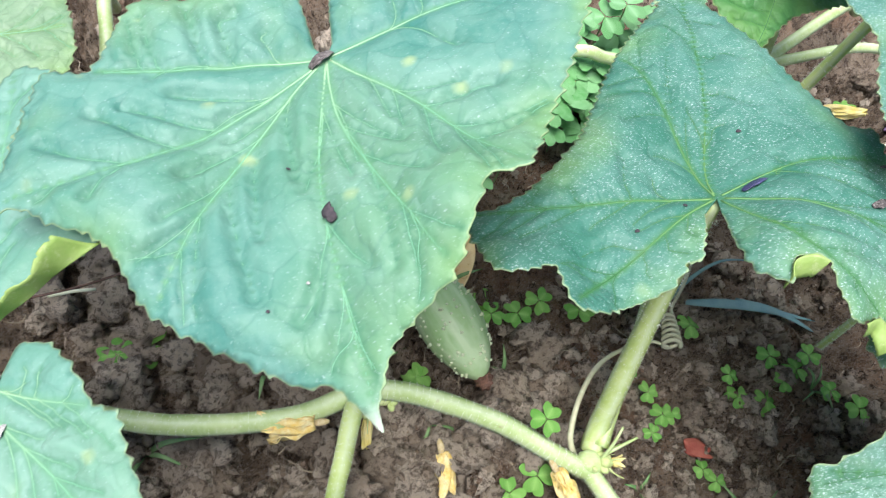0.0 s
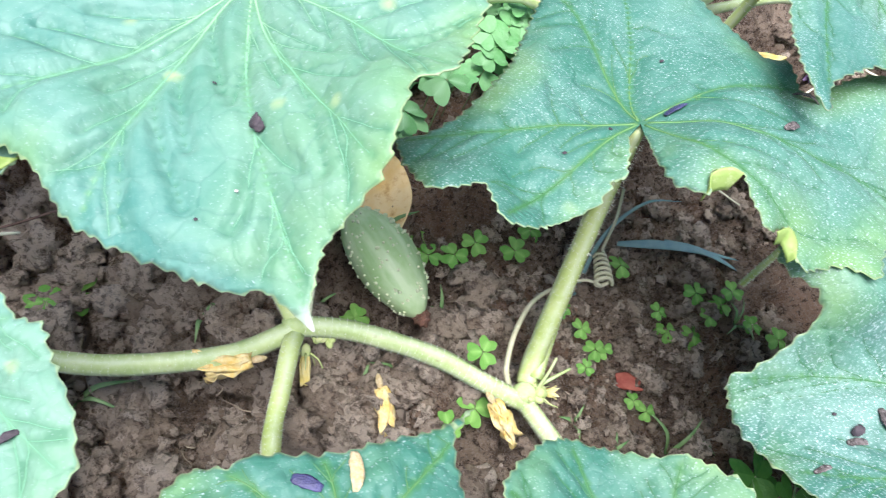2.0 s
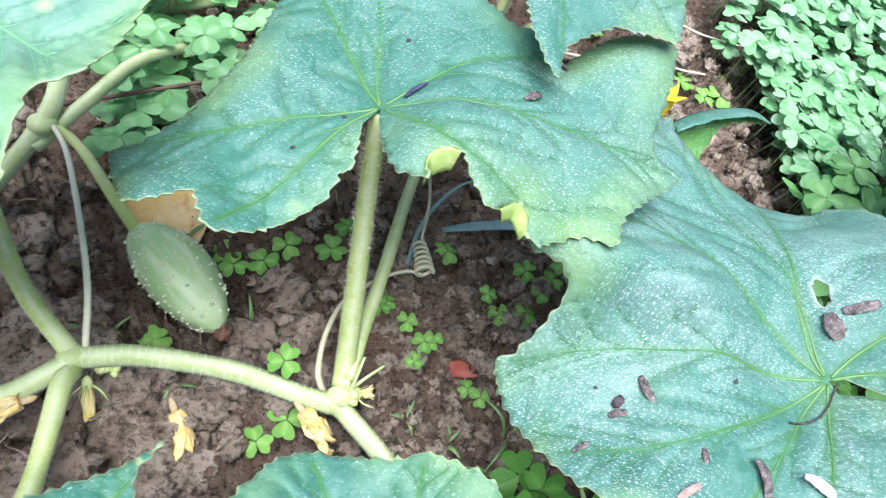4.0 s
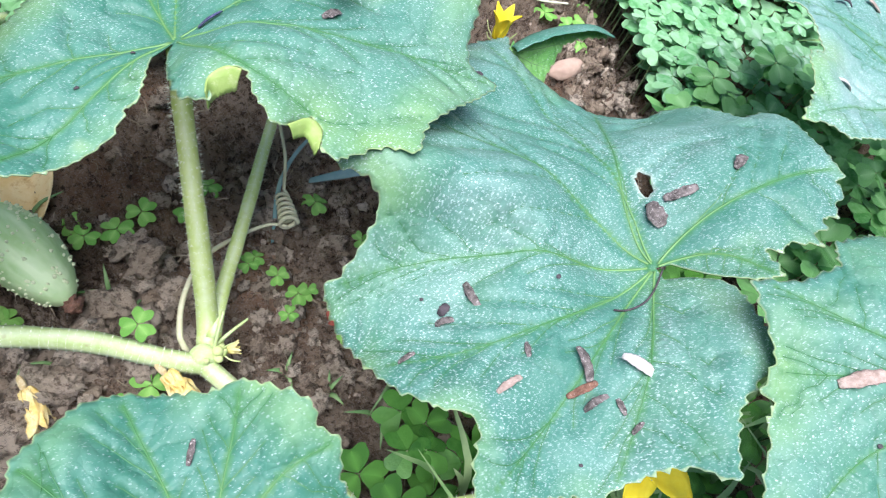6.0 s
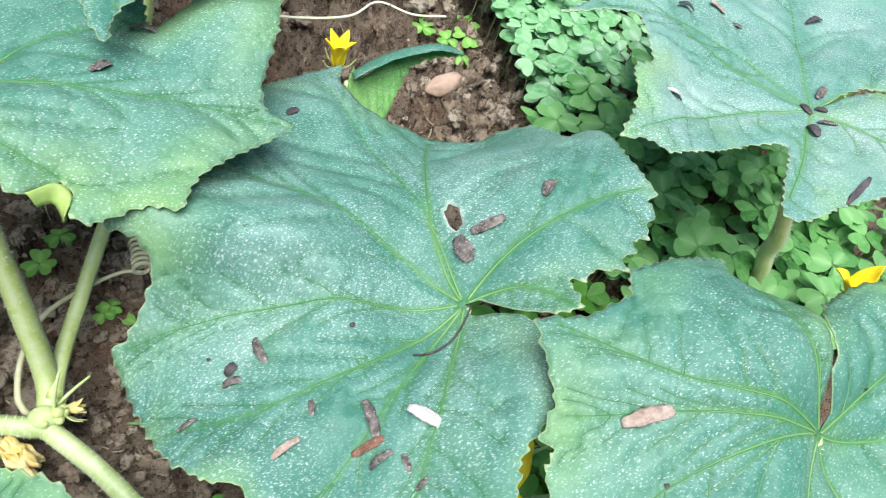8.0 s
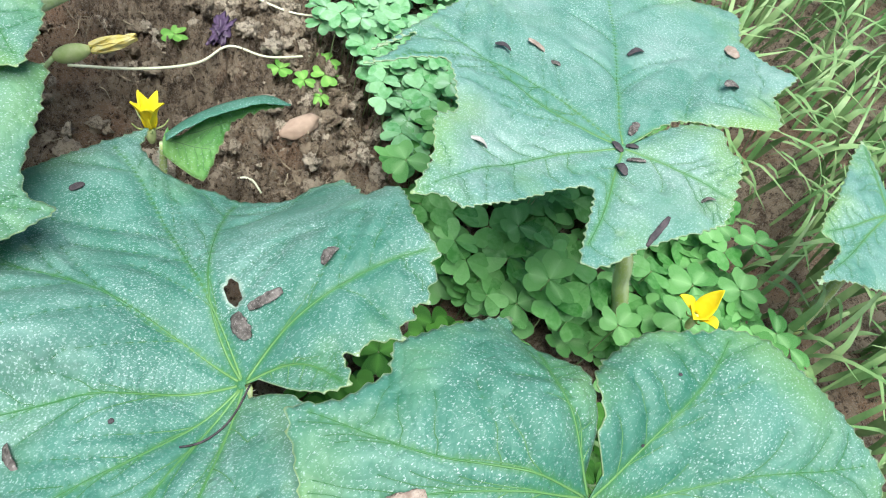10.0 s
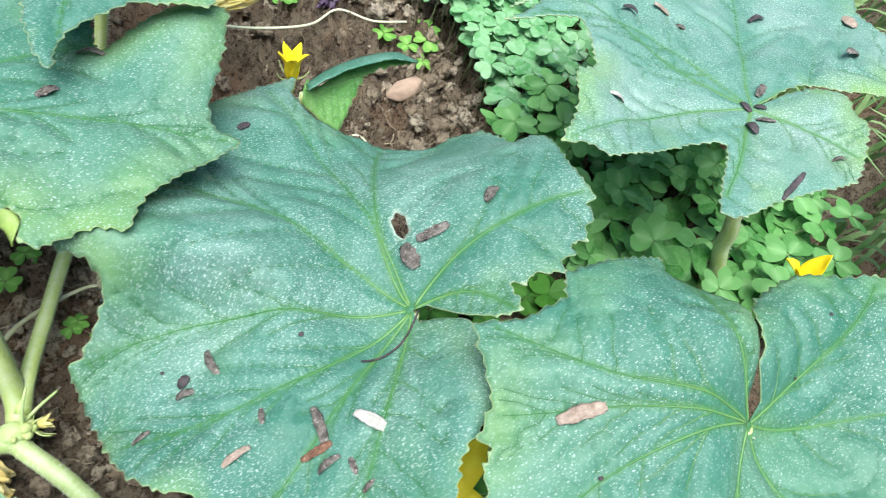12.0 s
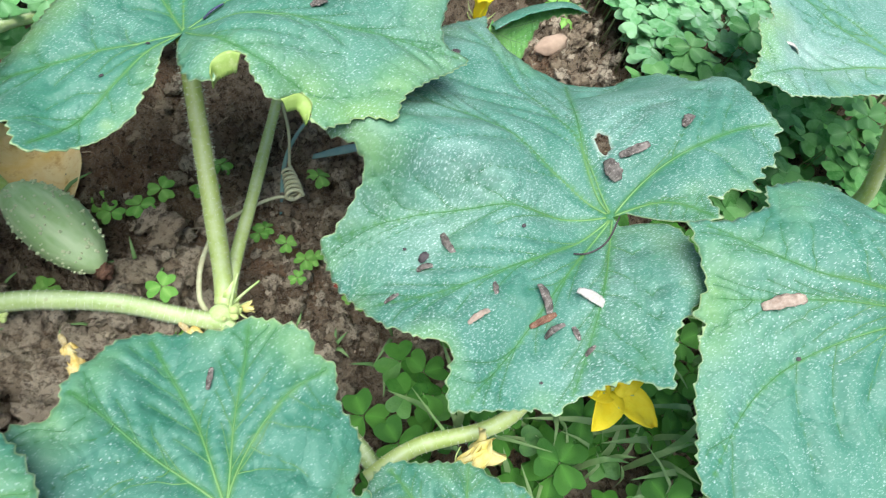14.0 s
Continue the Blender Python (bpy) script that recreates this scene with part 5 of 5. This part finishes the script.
single("fallen_leaf", lump(0.0105, 14, (1.0, 0.45, 0.3), 1.1, 4, 2.2), PURPLE_LEAF, on_soil(0.336, 0.275, 0.006), "shrivelled dark purple leaf on soil", "dead leaf", turn=50)


def build_dead_leaf():
    verts, faces = [], []
    n, m = 20, 14
    for j in range(n + 1):
        f = j / n
        w = 0.019 * math.sin(math.pi * (0.06 + 0.88 * f)) ** 0.75
        for k in range(m + 1):
            u = k / m * 2 - 1
            z = 0.006 * u * u + 0.004 * noise.noise(Vector((u * 1.5, f * 3, 2))) + 0.006 * f * f
            verts.append((u * w, (f - 0.5) * 0.05, z))
    for j in range(n):
        for k in range(m):
            a = j * (m + 1) + k
            faces.append((a, a + 1, a + m + 2, a + m + 1))
    ob = single("fallen_leaf", (verts, faces), DEAD_LEAF, on_soil(0.054, 0.168, 0.012), "dry yellow-brown leaf curling beside the cucumber", "dead leaf", turn=20)
    ob.modifiers.new("thickness", "SOLIDIFY").thickness = 0.0005


build_dead_leaf()


def blade_shape(points, width, fold=0.25, step=0.004):
    """A grass blade: a folded strip that tapers to its tip."""
    p = curve_points(points, step)
    tan = np.gradient(p, axis=0)
    verts, faces = [], []
    for i in range(len(p)):
        f = i / (len(p) - 1)
        side = np.cross(tan[i], (0, 0, 1.0))
        side = side / (np.linalg.norm(side) + 1e-9) if np.linalg.norm(side) > 1e-9 else np.array([1.0, 0, 0])
        w = width * 0.5 * min(1.0, 0.45 + 2.2 * f) * (1 - f ** 2.2) + 0.0001
        verts += [p[i] - side * w + np.array([0, 0, fold * w]), p[i], p[i] + side * w + np.array([0, 0, fold * w])]
    for i in range(len(p) - 1):
        a = 3 * i
        faces += [(a, a + 1, a + 4, a + 3), (a + 1, a + 2, a + 5, a + 4)]
    return verts, faces


def grass_tuft(at, blades, material, label):
    root = thing("grass_sprout", at, label, "grass", "grass sprouts")
    for pts, w in blades:
        b = part("blade", blade_shape(pts, w), material, root)
        b.modifiers.new("thickness", "SOLIDIFY").thickness = 0.0002
    return root


g0 = on_soil(0.1865, 0.1525)
grass_tuft(g0, [([(0, 0, 0.004), (0.031, -0.002, 0.009), (0.071, -0.007, 0.008)], 0.0055), ([(0.03, 0.004, 0.004), (0.05, -0.005, 0.010), (0.073, -0.014, 0.006)], 0.004)], GRASS_BLUE, "flat bluish grass blades lying on soil")
g0 = on_soil(0.163, 0.125)
grass_tuft(g0, [([(0, 0, 0), (0.008, 0.022, 0.026), (0.027, 0.036, 0.040), (0.052, 0.042, 0.036)], 0.0022)], GRASS_BLUE, "thin arching grass blade")
rng = random.Random(77)
for x, y, h in ((0.2035, 0.0450, 0.022), (0.066, 0.0800, 0.012), (0.050, 0.0720, 0.010), (0.028, 0.108, 0.015), (-0.035, 0.085, 0.018), (-0.065, 0.068, 0.022), (0.088, 0.108, 0.012),
                (0.095, 0.100, 0.010), (0.192, 0.030, 0.016), (0.215, 0.052, 0.012), (0.060, 0.150, 0.016), (0.25, 0.11, 0.012), (-0.02, 0.105, 0.012), (0.155, 0.060, 0.008), (0.17, 0.045, 0.009)):
    bl = []
    for k in range(rng.choice((2, 3, 4))):
        a = rng.uniform(0, 2 * math.pi)
        bl.append(([(0, 0, 0), (h * 0.45 * math.cos(a), h * 0.45 * math.sin(a), h * 0.6), (h * 1.1 * math.cos(a), h * 1.1 * math.sin(a), h * rng.uniform(0.3, 0.8))], rng.uniform(0.0012, 0.0026)))
    grass_tuft(on_soil(x, y), bl, GRASS, "young light green grass sprout on bare soil")

single("twig", tube([(-0.1249, 0.1134, 0.028), (-0.0925, 0.124, 0.030), (-0.0646, 0.1388, 0.030)], 0.0006, 0.0004, 7, 0.004, 0.0, 0.3), TWIG, (0, 0, 0), "thin dark stem across a clover sprig", "twig")
single("dry_tendril", tube([(-0.1106, 0.1264, 0.012), (-0.10, 0.1285, 0.014), (-0.0926, 0.1309, 0.012)], 0.0010, 0.0006, 7), TENDRIL_WHITE, (0, 0, 0), "short whitish dry stalk on soil", "tendril", "dry tendrils")
single("twig", tube([(0, 0, 0), (0.031, 0.0046, 0.003), (0.0717, 0.0165, 0.001)], 0.0013, 0.0009, 8, 0.004, 0.0, 0.3), TWIG, (0.0032, 0.2046, 0.030), "thin dark brown twig across the clover", "twig")
single("dry_tendril", tube([(0.2475, 0.2638, 0.026), (0.2805, 0.2513, 0.028), (0.3126, 0.2504, 0.026), (0.3354, 0.2613, 0.024), (0.3537, 0.2481, 0.024), (0.3804, 0.2448, 0.022)], 0.0009, 0.0007, 7), TENDRIL_WHITE, (0, 0, 0), "long wavy whitish dry tendril on soil", "tendril", "dry tendrils")
single("dry_tendril", tube([(0.355, 0.325, 0.016), (0.3775, 0.2961, 0.017), (0.3926, 0.2839, 0.018), (0.4219, 0.275, 0.018)], 0.0008, 0.0007, 7), TENDRIL_WHITE, (0, 0, 0), "thin whitish dry tendril on soil", "tendril", "dry tendrils")
single("dry_tendril", tube([(0.3020, 0.1690, 0.012), (0.3086, 0.1724, 0.018), (0.3150, 0.1690, 0.018), (0.3178, 0.1619, 0.014)], 0.0007, 0.0006, 7), TENDRIL_WHITE, (0, 0, 0), "short curl of whitish dry tendril", "tendril", "dry tendrils")
single("dry_tendril", tube([(0.215, 0.190, 0.018), (0.235, 0.1850, 0.020), (0.258, 0.1740, 0.016)], 0.0006, 0.0005, 7), TENDRIL_WHITE, (0, 0, 0), "thin straight whitish tendril behind a leaf", "tendril", "dry tendrils")


def build_litter():
    rng = random.Random(9)
    shapes = []
    for _ in range(800):
        x, y = rng.uniform(-0.15, 0.42), rng.uniform(0.0, 0.32)
        a, ln = rng.uniform(0, 2 * math.pi), rng.uniform(0.004, 0.017)
        pts = []
        for k in range(4):
            f = k / 3
            px, py = x + ln * f * math.cos(a), y + ln * f * math.sin(a)
            pts.append((px, py, soil_height(px, py) + max(0, soil_fine(px, py)) + rng.uniform(0.0004, 0.0022)))
            a += rng.uniform(-0.6, 0.6)
        shapes.append(tube(pts, rng.uniform(0.00012, 0.0004), 0.0001, 4, 0.004))
    v, f = join(*shapes)
    tagged(new("dry_litter", mesh_of("dry_litter", v, f, STRAW)), "scattered straw fibres and dry root hairs on soil", "litter", kind="stuff")


build_litter()


# ---------------------------------------------------------------- seed husks on the leaves
def husk_shape(length, width, bend, seed):
    """A curled seed husk: a bent, hollow, uneven shell."""
    verts, faces = [], []
    n, m = 14, 10
    for j in range(n + 1):
        f = j / n
        w = width * 0.5 * max(0.2, math.sin(math.pi * (0.06 + 0.88 * f)) ** 0.4) * 0.85
        z0 = bend * length * (0.25 - (f - 0.5) ** 2)
        for k in range(m):
            a = 2 * math.pi * k / m
            hollow = 0.35 if math.sin(a) > 0.2 else 1.0
            jag = 1 + 0.35 * noise.noise(Vector((f * 6 + seed, math.cos(a) * 1.6, math.sin(a) * 1.6)))
            verts.append(((f - 0.5) * length, w * math.cos(a) * jag, z0 + w * 0.42 * math.sin(a) * hollow * jag + w * 0.36))
    for j in range(n):
        for k in range(m):
            faces.append((j * m + k, j * m + (k + 1) % m, (j + 1) * m + (k + 1) % m, (j + 1) * m + k))
    faces += [tuple(range(m))[::-1], tuple(n * m + k for k in range(m))]
    return verts, faces


HUSKS = {  # leaf: x, y, heading, length in mm, breadth to length, look
    "big": [
        (-0.0043, 0.1513, 45, 8.9, 0.5, 'brown'),
        (0.0024, 0.0920, -52, 5.6, 0.8, 'dark'),
        (-0.0100, 0.1076, 7, 1.2, 1, 'dark'),
        (-0.0104, 0.0668, 4, 1.0, 1, 'dark'),
        (-0.0020, 0.0736, 5, 0.9, 1, 'white'),
    ],
    "stalked": [
        (0.1347, 0.1267, 16, 9.2, 0.42, 'blue'),
        (0.1687, 0.1172, 21, 7.0, 0.5, 'brown'),
        (0.1839, 0.1343, -37, 9.3, 0.4, 'brown'),
        (0.0948, 0.1090, 6, 1.5, 1, 'dark'),
        (0.1110, 0.1186, 6, 1.4, 1, 'dark'),
        (0.1380, 0.1530, 8, 1.6, 1, 'dark'),
    ],
    "bitten": [
        (0.2277, 0.1136, 27, 5.5, 0.6, 'dark'),
        (0.1906, 0.0263, -77, 9.2, 0.35, 'brown'),
        (0.1810, 0.0210, -10, 5.8, 0.5, 'brown'),
        (0.1669, 0.0135, 6, 5.6, 0.42, 'grey'),
        (0.1976, 0.0046, -100, 5.2, 0.4, 'grey'),
        (0.2104, -0.0041, -90, 10.9, 0.32, 'brown'),
        (0.2077, -0.0104, 7, 9.5, 0.28, 'rust'),
        (0.2229, -0.0095, -48, 10.5, 0.4, 'white'),
        (0.2094, -0.0153, 1, 7.8, 0.32, 'grey'),
        (0.2147, -0.0183, -88, 4.9, 0.42, 'grey'),
        (0.2165, -0.0249, 16, 4.5, 0.4, 'grey'),
        (0.1877, -0.0038, 16, 8.6, 0.3, 'straw'),
        (0.2653, 0.0400, 1, 11.6, 0.35, 'brown'),
        (0.2573, 0.0366, -90, 8.9, 0.75, 'brown'),
        (0.2868, 0.0435, 32, 7.6, 0.55, 'grey'),
        (0.1770, 0.0301, -14, 1.2, 1, 'dark'),
        (0.1991, -0.0288, -17, 1.1, 1, 'dark'),
        (0.1817, 0.0246, 23, 4.2, 0.8, 'dark'),
        (0.2156, 0.0238, -2, 1.6, 1, 'dark'),
    ],
    "round": [
        (0.2694, -0.0325, -6, 14.0, 0.34, 'tan'),
        (0.3566, -0.0367, -21, 1.1, 1, 'dark'),
        (0.3389, -0.0479, -22, 1.1, 1, 'dark'),
        (0.2679, -0.0488, -15, 1.4, 1, 'dark'),
    ],
    "far": [
        (0.4002, 0.1176, -44, 7.4, 0.5, 'dark'),
        (0.4175, 0.1146, -34, 12.1, 0.34, 'tan'),
        (0.4196, 0.1034, -39, 5.7, 0.6, 'grey'),
        (0.4606, 0.0975, -2, 8.9, 0.4, 'dark'),
        (0.5070, 0.0826, -104, 12.2, 0.45, 'tan'),
        (0.4853, 0.0624, 4, 16.2, 0.3, 'grey'),
        (0.3589, 0.0714, -34, 8.0, 0.45, 'white'),
        (0.4132, 0.0521, -95, 6.2, 0.55, 'dark'),
        (0.4183, 0.0495, -42, 4.9, 0.55, 'dark'),
        (0.4059, 0.0409, -98, 7.5, 0.5, 'dark'),
        (0.4135, 0.0420, -47, 7.3, 0.45, 'grey'),
        (0.4253, 0.0573, 29, 7.8, 0.5, 'brown'),
        (0.4229, 0.0137, -33, 5.1, 0.5, 'grey'),
        (0.3954, 0.0103, 21, 14.0, 0.2, 'dark'),
    ],
    "low": [
        (0.1072, 0.0044, 67, 6.7, 0.3, 'grey'),
    ],
    "front": [
        (0.0280, 0.0115, -89, 9.0, 0.42, 'gold'),
        (0.0176, 0.0091, -24, 7.2, 0.5, 'blue'),
    ],
    "left": [
        (-0.0707, 0.0434, 84, 4.1, 0.55, 'white'),
        (-0.0841, 0.0726, 77, 7.5, 0.4, 'lilac'),
        (-0.0778, 0.0557, 40, 6.9, 0.5, 'lilac'),
        (-0.0737, 0.0221, -17, 7.0, 0.35, 'dark'),
        (-0.045, 0.0206, 31, 6.2, 0.35, 'dark'),
    ],
}

LOOKS = {"gold": (HUSK_STRAW, "golden straw-coloured crumbly bit of withered petal on a leaf"), "brown": (HUSK_BROWN, "curled brown seed husk on a leaf"), "dark": (HUSK_DARK, "tiny dark speck of husk on a leaf"), "blue": (HUSK_BLUE, "dark blue-black seed husk on a leaf"),
         "grey": (HUSK_BROWN, "small greyish-brown husk on a leaf"), "rust": (HUSK_RUST, "rust-brown sliver of husk on a leaf"), "white": (HUSK_WHITE, "whitish dry husk on a leaf"),
         "straw": (HUSK_TAN, "light brown bit of withered petal on a leaf"), "tan": (HUSK_TAN, "tan oval seed husk on a leaf"), "lilac": (HUSK_WHITE, "pale lilac-grey withered petal on a leaf")}
seed = 0
for key, rows in HUSKS.items():
    for x, y, heading, length, ratio, look_of in rows:
        seed += 1
        p, nrm = on_leaf(key, x, y)
        q = nrm.to_track_quat("Z", "Y").to_matrix().to_4x4()
        d = q.inverted() @ Vector((math.cos(radians(heading)), math.sin(radians(heading)), 0))
        ob = new("seed_husk", mesh_of("seed_husk", *husk_shape(length / 1000, length * ratio / 1000, 0.10 + 0.28 * (seed % 3) * (length > 3), seed * 1.3), LOOKS[look_of][0]))
        ob.matrix_basis = Matrix.Translation(p + nrm * 0.0003) @ q @ pose(0, 0, 0, 0, 0, math.degrees(math.atan2(d.y, d.x)))
        tagged(ob, LOOKS[look_of][1], "husk", "seed husks")
thread = []
for k in range(9):
    f = k / 8
    x, y = 0.2295 + 0.0235 * f, 0.0100 + 0.0095 * f - 0.0045 * math.sin(math.pi * f)
    thread.append(tuple(on_leaf("bitten", x, y)[0] + Vector((0, 0, 0.0007))))
single("dry_tendril", tube(thread, 0.00035, 0.0003, 6, 0.002), HUSK_DARK, (0, 0, 0), "thin black dried tendril lying on a leaf", "tendril", "dry tendrils")


# ---------------------------------------------------------------- clover
def leaflet_data(seed):
    """One heart-shaped leaflet, 1 long, folded along its middle; stalk end at the origin, along +x."""
    rng = random.Random(seed)
    n = 9
    verts, faces, fold = [], [], []
    outline = [(0.04, 0.0), (0.13, 0.21), (0.31, 0.42), (0.52, 0.56), (0.74, 0.61), (0.90, 0.56), (0.99, 0.43), (1.0, 0.27), (0.94, 0.11), (0.85, 0.0)]
    outline = [(x * rng.uniform(0.96, 1.04), y * rng.uniform(0.94, 1.06)) for x, y in outline]
    mid = [(0.04 + 0.76 * k / n, 0.0) for k in range(n + 1)]
    for sgn in (1, -1):
        base = len(verts)
        for k, (x, y) in enumerate(outline):
            mx = mid[k][0]
            for f in (0.0, 0.5, 1.0):
                px, py = mx + (x - mx) * f, y * f
                droop = -0.10 * px * px + 0.14 * py - 0.16 * py * py + 0.02 * rng.uniform(-1, 1) * f
                verts.append((px, sgn * py, droop))
                fold.append(1.0 - min(1.0, f * 2.2))
        for k in range(n):
            for j in range(2):
                a = base + k * 3 + j
                q = (a, a + 3, a + 4, a + 1)
                faces.append(q if sgn < 0 else q[::-1])
    return verts, faces, fold


LEAFLETS = []
for s_ in range(4):
    v, f, fo = leaflet_data(s_)
    meshes = {}
    for mat in (CLOVER, CLOVER_BACK, CLOVER_GLARE, CLOVER_PART_SHADED, CLOVER_SHADED):
        me = mesh_of("leaflet", v, f, mat)
        me.attributes.new("fold", "FLOAT", "POINT").data.foreach_set("value", fo)
        meshes[mat.name] = me
    LEAFLETS.append((meshes, v, f))
STALK = tube([(0, 0, 0), (0.05, 0.02, 0.55), (0, 0, 1.0)], 0.028, 0.02, 6, 0.25)
STALK_MESH = mesh_of("stalk", STALK[0], STALK[1], CLOVER_STALK)


def clover(x, y, height, size, turn, tilt, seed, label="small three-leaved clover sprig on bare soil", group="clover sprigs", z=None, mat=CLOVER):
    root = thing("clover", (x, y, soil_height(x, y) if z is None else z), label, "clover", group)
    st = new("stalk", STALK_MESH)
    st.parent = root
    st.matrix_basis = Matrix.Diagonal((size * 1.6, size * 1.6, height, 1))
    for k in range(3):
        ob = new("leaflet", LEAFLETS[(seed + k) % 4][0][mat.name])
        ob.parent = root
        ob.matrix_basis = Matrix.Translation((0, 0, height)) @ pose(0, 0, 0, tilt[0], tilt[1], turn + 120 * k) @ pose(0, 0, 0, 0, -6 + 9 * ((seed + k) % 3), 0) @ Matrix.Diagonal((size, size, size, 1))
    return root


rng = random.Random(55)
SPRIGS = [(0.0483, 0.1021, 6.5), (0.0816, 0.1349, 6.5), (0.0950, 0.1368, 7.5), (0.1066, 0.1449, 7), (0.1277, 0.1426, 7.5), (0.1379, 0.1558, 6.5), (0.0766, 0.1437, 6),
          (0.1486, 0.1126, 5), (0.1603, 0.1038, 5.5), (0.1684, 0.0946, 6), (0.1617, 0.0853, 4.5), (0.1863, 0.0697, 5), (0.1910, 0.0641, 5), (0.0853, 0.0526, 6.5), (0.0985, 0.0605, 8),
          (0.0978, 0.0795, 7), (0.2106, 0.1055, 6.5), (0.2246, 0.1041, 6.5), (0.2263, 0.1246, 6.5), (0.2397, 0.1184, 6.5), (0.1876, 0.1398, 7), (-0.0745, 0.1181, 10), (0.0467, 0.1035, 7),
          (0.2372, 0.1173, 6), (0.2676, 0.0990, 7), (0.3113, 0.2872, 8), (0.3867, 0.2329, 9), (0.3765, 0.2183, 7), (0.3604, 0.2434, 8)]
EXTRA = [(0.1521, 0.1151, 5), (0.1732, 0.0953, 5), (0.218, 0.097, 5.5), (0.232, 0.112, 5.5), (0.205, 0.115, 5), (0.246, 0.125, 6), (0.256, 0.108, 6), (0.3700, 0.2290, 7), (0.3920, 0.2450, 9), (-0.086, 0.112, 8), (0.062, 0.139, 6)]
for k, (x, y, size) in enumerate(SPRIGS + EXTRA):
    over = 0.030 if (k == 15) else rng.uniform(0.006, 0.011)
    clover(x, y, over, size / 1000 * 0.98, rng.uniform(0, 120), (rng.uniform(-14, 14), rng.uniform(-14, 14)), k)


def inside(x, y, poly):
    hit = False
    for (x0, y0), (x1, y1) in zip(poly, poly[1:] + poly[:1]):
        if (y0 > y) != (y1 > y) and x < (x1 - x0) * (y - y0) / (y1 - y0) + x0:
            hit = not hit
    return hit


PATCHES = [  # outline in the plan, sprigs, those of them built singly, leaflet size, height
    ([(0.028, 0.185), (0.05, 0.178), (0.085, 0.195), (0.12, 0.23), (0.19, 0.27), (0.20, 0.32), (0.10, 0.34), (0.03, 0.30), (0.02, 0.24)], 150, 60, (0.0095, 0.0125), (0.012, 0.042), "light green clover behind the cucumber"),
    ([(0.385, 0.262), (0.402, 0.222), (0.392, 0.15), (0.66, 0.15), (0.62, 0.20), (0.60, 0.33), (0.42, 0.33)], 450, 90, (0.0085, 0.0115), (0.022, 0.046), "blue-green clover in a dense patch"),
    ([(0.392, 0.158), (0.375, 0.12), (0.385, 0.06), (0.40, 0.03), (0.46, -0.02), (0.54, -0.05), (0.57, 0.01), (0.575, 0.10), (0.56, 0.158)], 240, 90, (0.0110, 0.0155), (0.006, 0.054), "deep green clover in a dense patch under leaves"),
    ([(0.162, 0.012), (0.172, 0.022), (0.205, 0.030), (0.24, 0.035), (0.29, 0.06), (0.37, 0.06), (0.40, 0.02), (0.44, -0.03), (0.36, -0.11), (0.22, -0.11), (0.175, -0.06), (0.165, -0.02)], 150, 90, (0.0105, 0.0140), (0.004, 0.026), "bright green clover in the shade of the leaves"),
]
for poly, total, singly, sizes, heights, label in PATCHES:
    xs, ys = [p[0] for p in poly], [p[1] for p in poly]
    patch_mat = {"light": CLOVER_BACK, "blue-": CLOVER_GLARE, "deep ": CLOVER_PART_SHADED}.get(label[:5], CLOVER_SHADED)
    placed, shapes, stalks = 0, [], []
    while placed < total:
        x, y = rng.uniform(min(xs), max(xs)), rng.uniform(min(ys), max(ys))
        if not inside(x, y, poly):
            continue
        placed += 1
        h, s = rng.uniform(*heights), rng.uniform(*sizes)
        lean = 22 if patch_mat in (CLOVER_PART_SHADED, CLOVER_SHADED) else 14
        turn, tilt = rng.uniform(0, 120), (rng.uniform(-lean, lean), rng.uniform(-lean, lean))
        z = soil_height(x, y)
        if placed <= singly:
            clover(x, y, h + 0.006, s, turn, tilt, placed, label, "clover patch", z, patch_mat)
            continue
        top = Vector((x, y, z + h))
        stalks.append(tube([(x + rng.uniform(-0.006, 0.006), y + rng.uniform(-0.006, 0.006), z), tuple(top)], 0.0004, 0.0003, 4, 0.05))
        for k in range(3):
            m = Matrix.Translation(top) @ pose(0, 0, 0, tilt[0], tilt[1], turn + 120 * k) @ pose(0, 0, 0, 0, rng.uniform(-12, 16), 0) @ Matrix.Diagonal((s, s, s, 1))
            shapes.append(moved(LEAFLETS[(placed + k) % 4][1:], m))
    v, f = join(*shapes)
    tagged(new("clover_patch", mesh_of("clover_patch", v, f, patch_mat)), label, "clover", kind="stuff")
    v, f = join(*stalks)
    tagged(new("clover_stalks", mesh_of("clover_stalks", v, f, CLOVER_STALK)), "thin pale clover stalks", "clover", kind="stuff")


# ---------------------------------------------------------------- grass at the edge of the bed
def build_grass(name, count, area, height, width, label, seed):
    rng = random.Random(seed)
    shapes = []
    for _ in range(count):
        x, y = rng.uniform(*area[0]), rng.uniform(*area[1])
        a, h = rng.uniform(0, 2 * math.pi), rng.uniform(*height)
        d = rng.uniform(0.3, 1.0) * h
        shapes.append(blade_shape([(x, y, 0), (x + 0.3 * d * math.cos(a), y + 0.3 * d * math.sin(a), 0.65 * h), (x + d * math.cos(a), y + d * math.sin(a), h * rng.uniform(0.5, 1.0))], rng.uniform(*width), 0.3, 0.012))
    v, f = join(*shapes)
    tagged(new(name, mesh_of(name, v, f, GRASS)), label, "grass", kind="stuff")


build_grass("grass", 2900, ((0.555, 1.35), (-0.15, 0.75)), (0.03, 0.09), (0.003, 0.007), "long light green grass beside the bed", 6)
build_grass("grass_in_shade", 160, ((0.20, 0.42), (-0.11, 0.0)), (0.02, 0.06), (0.002, 0.005), "thin grass among the clover under leaves", 7)
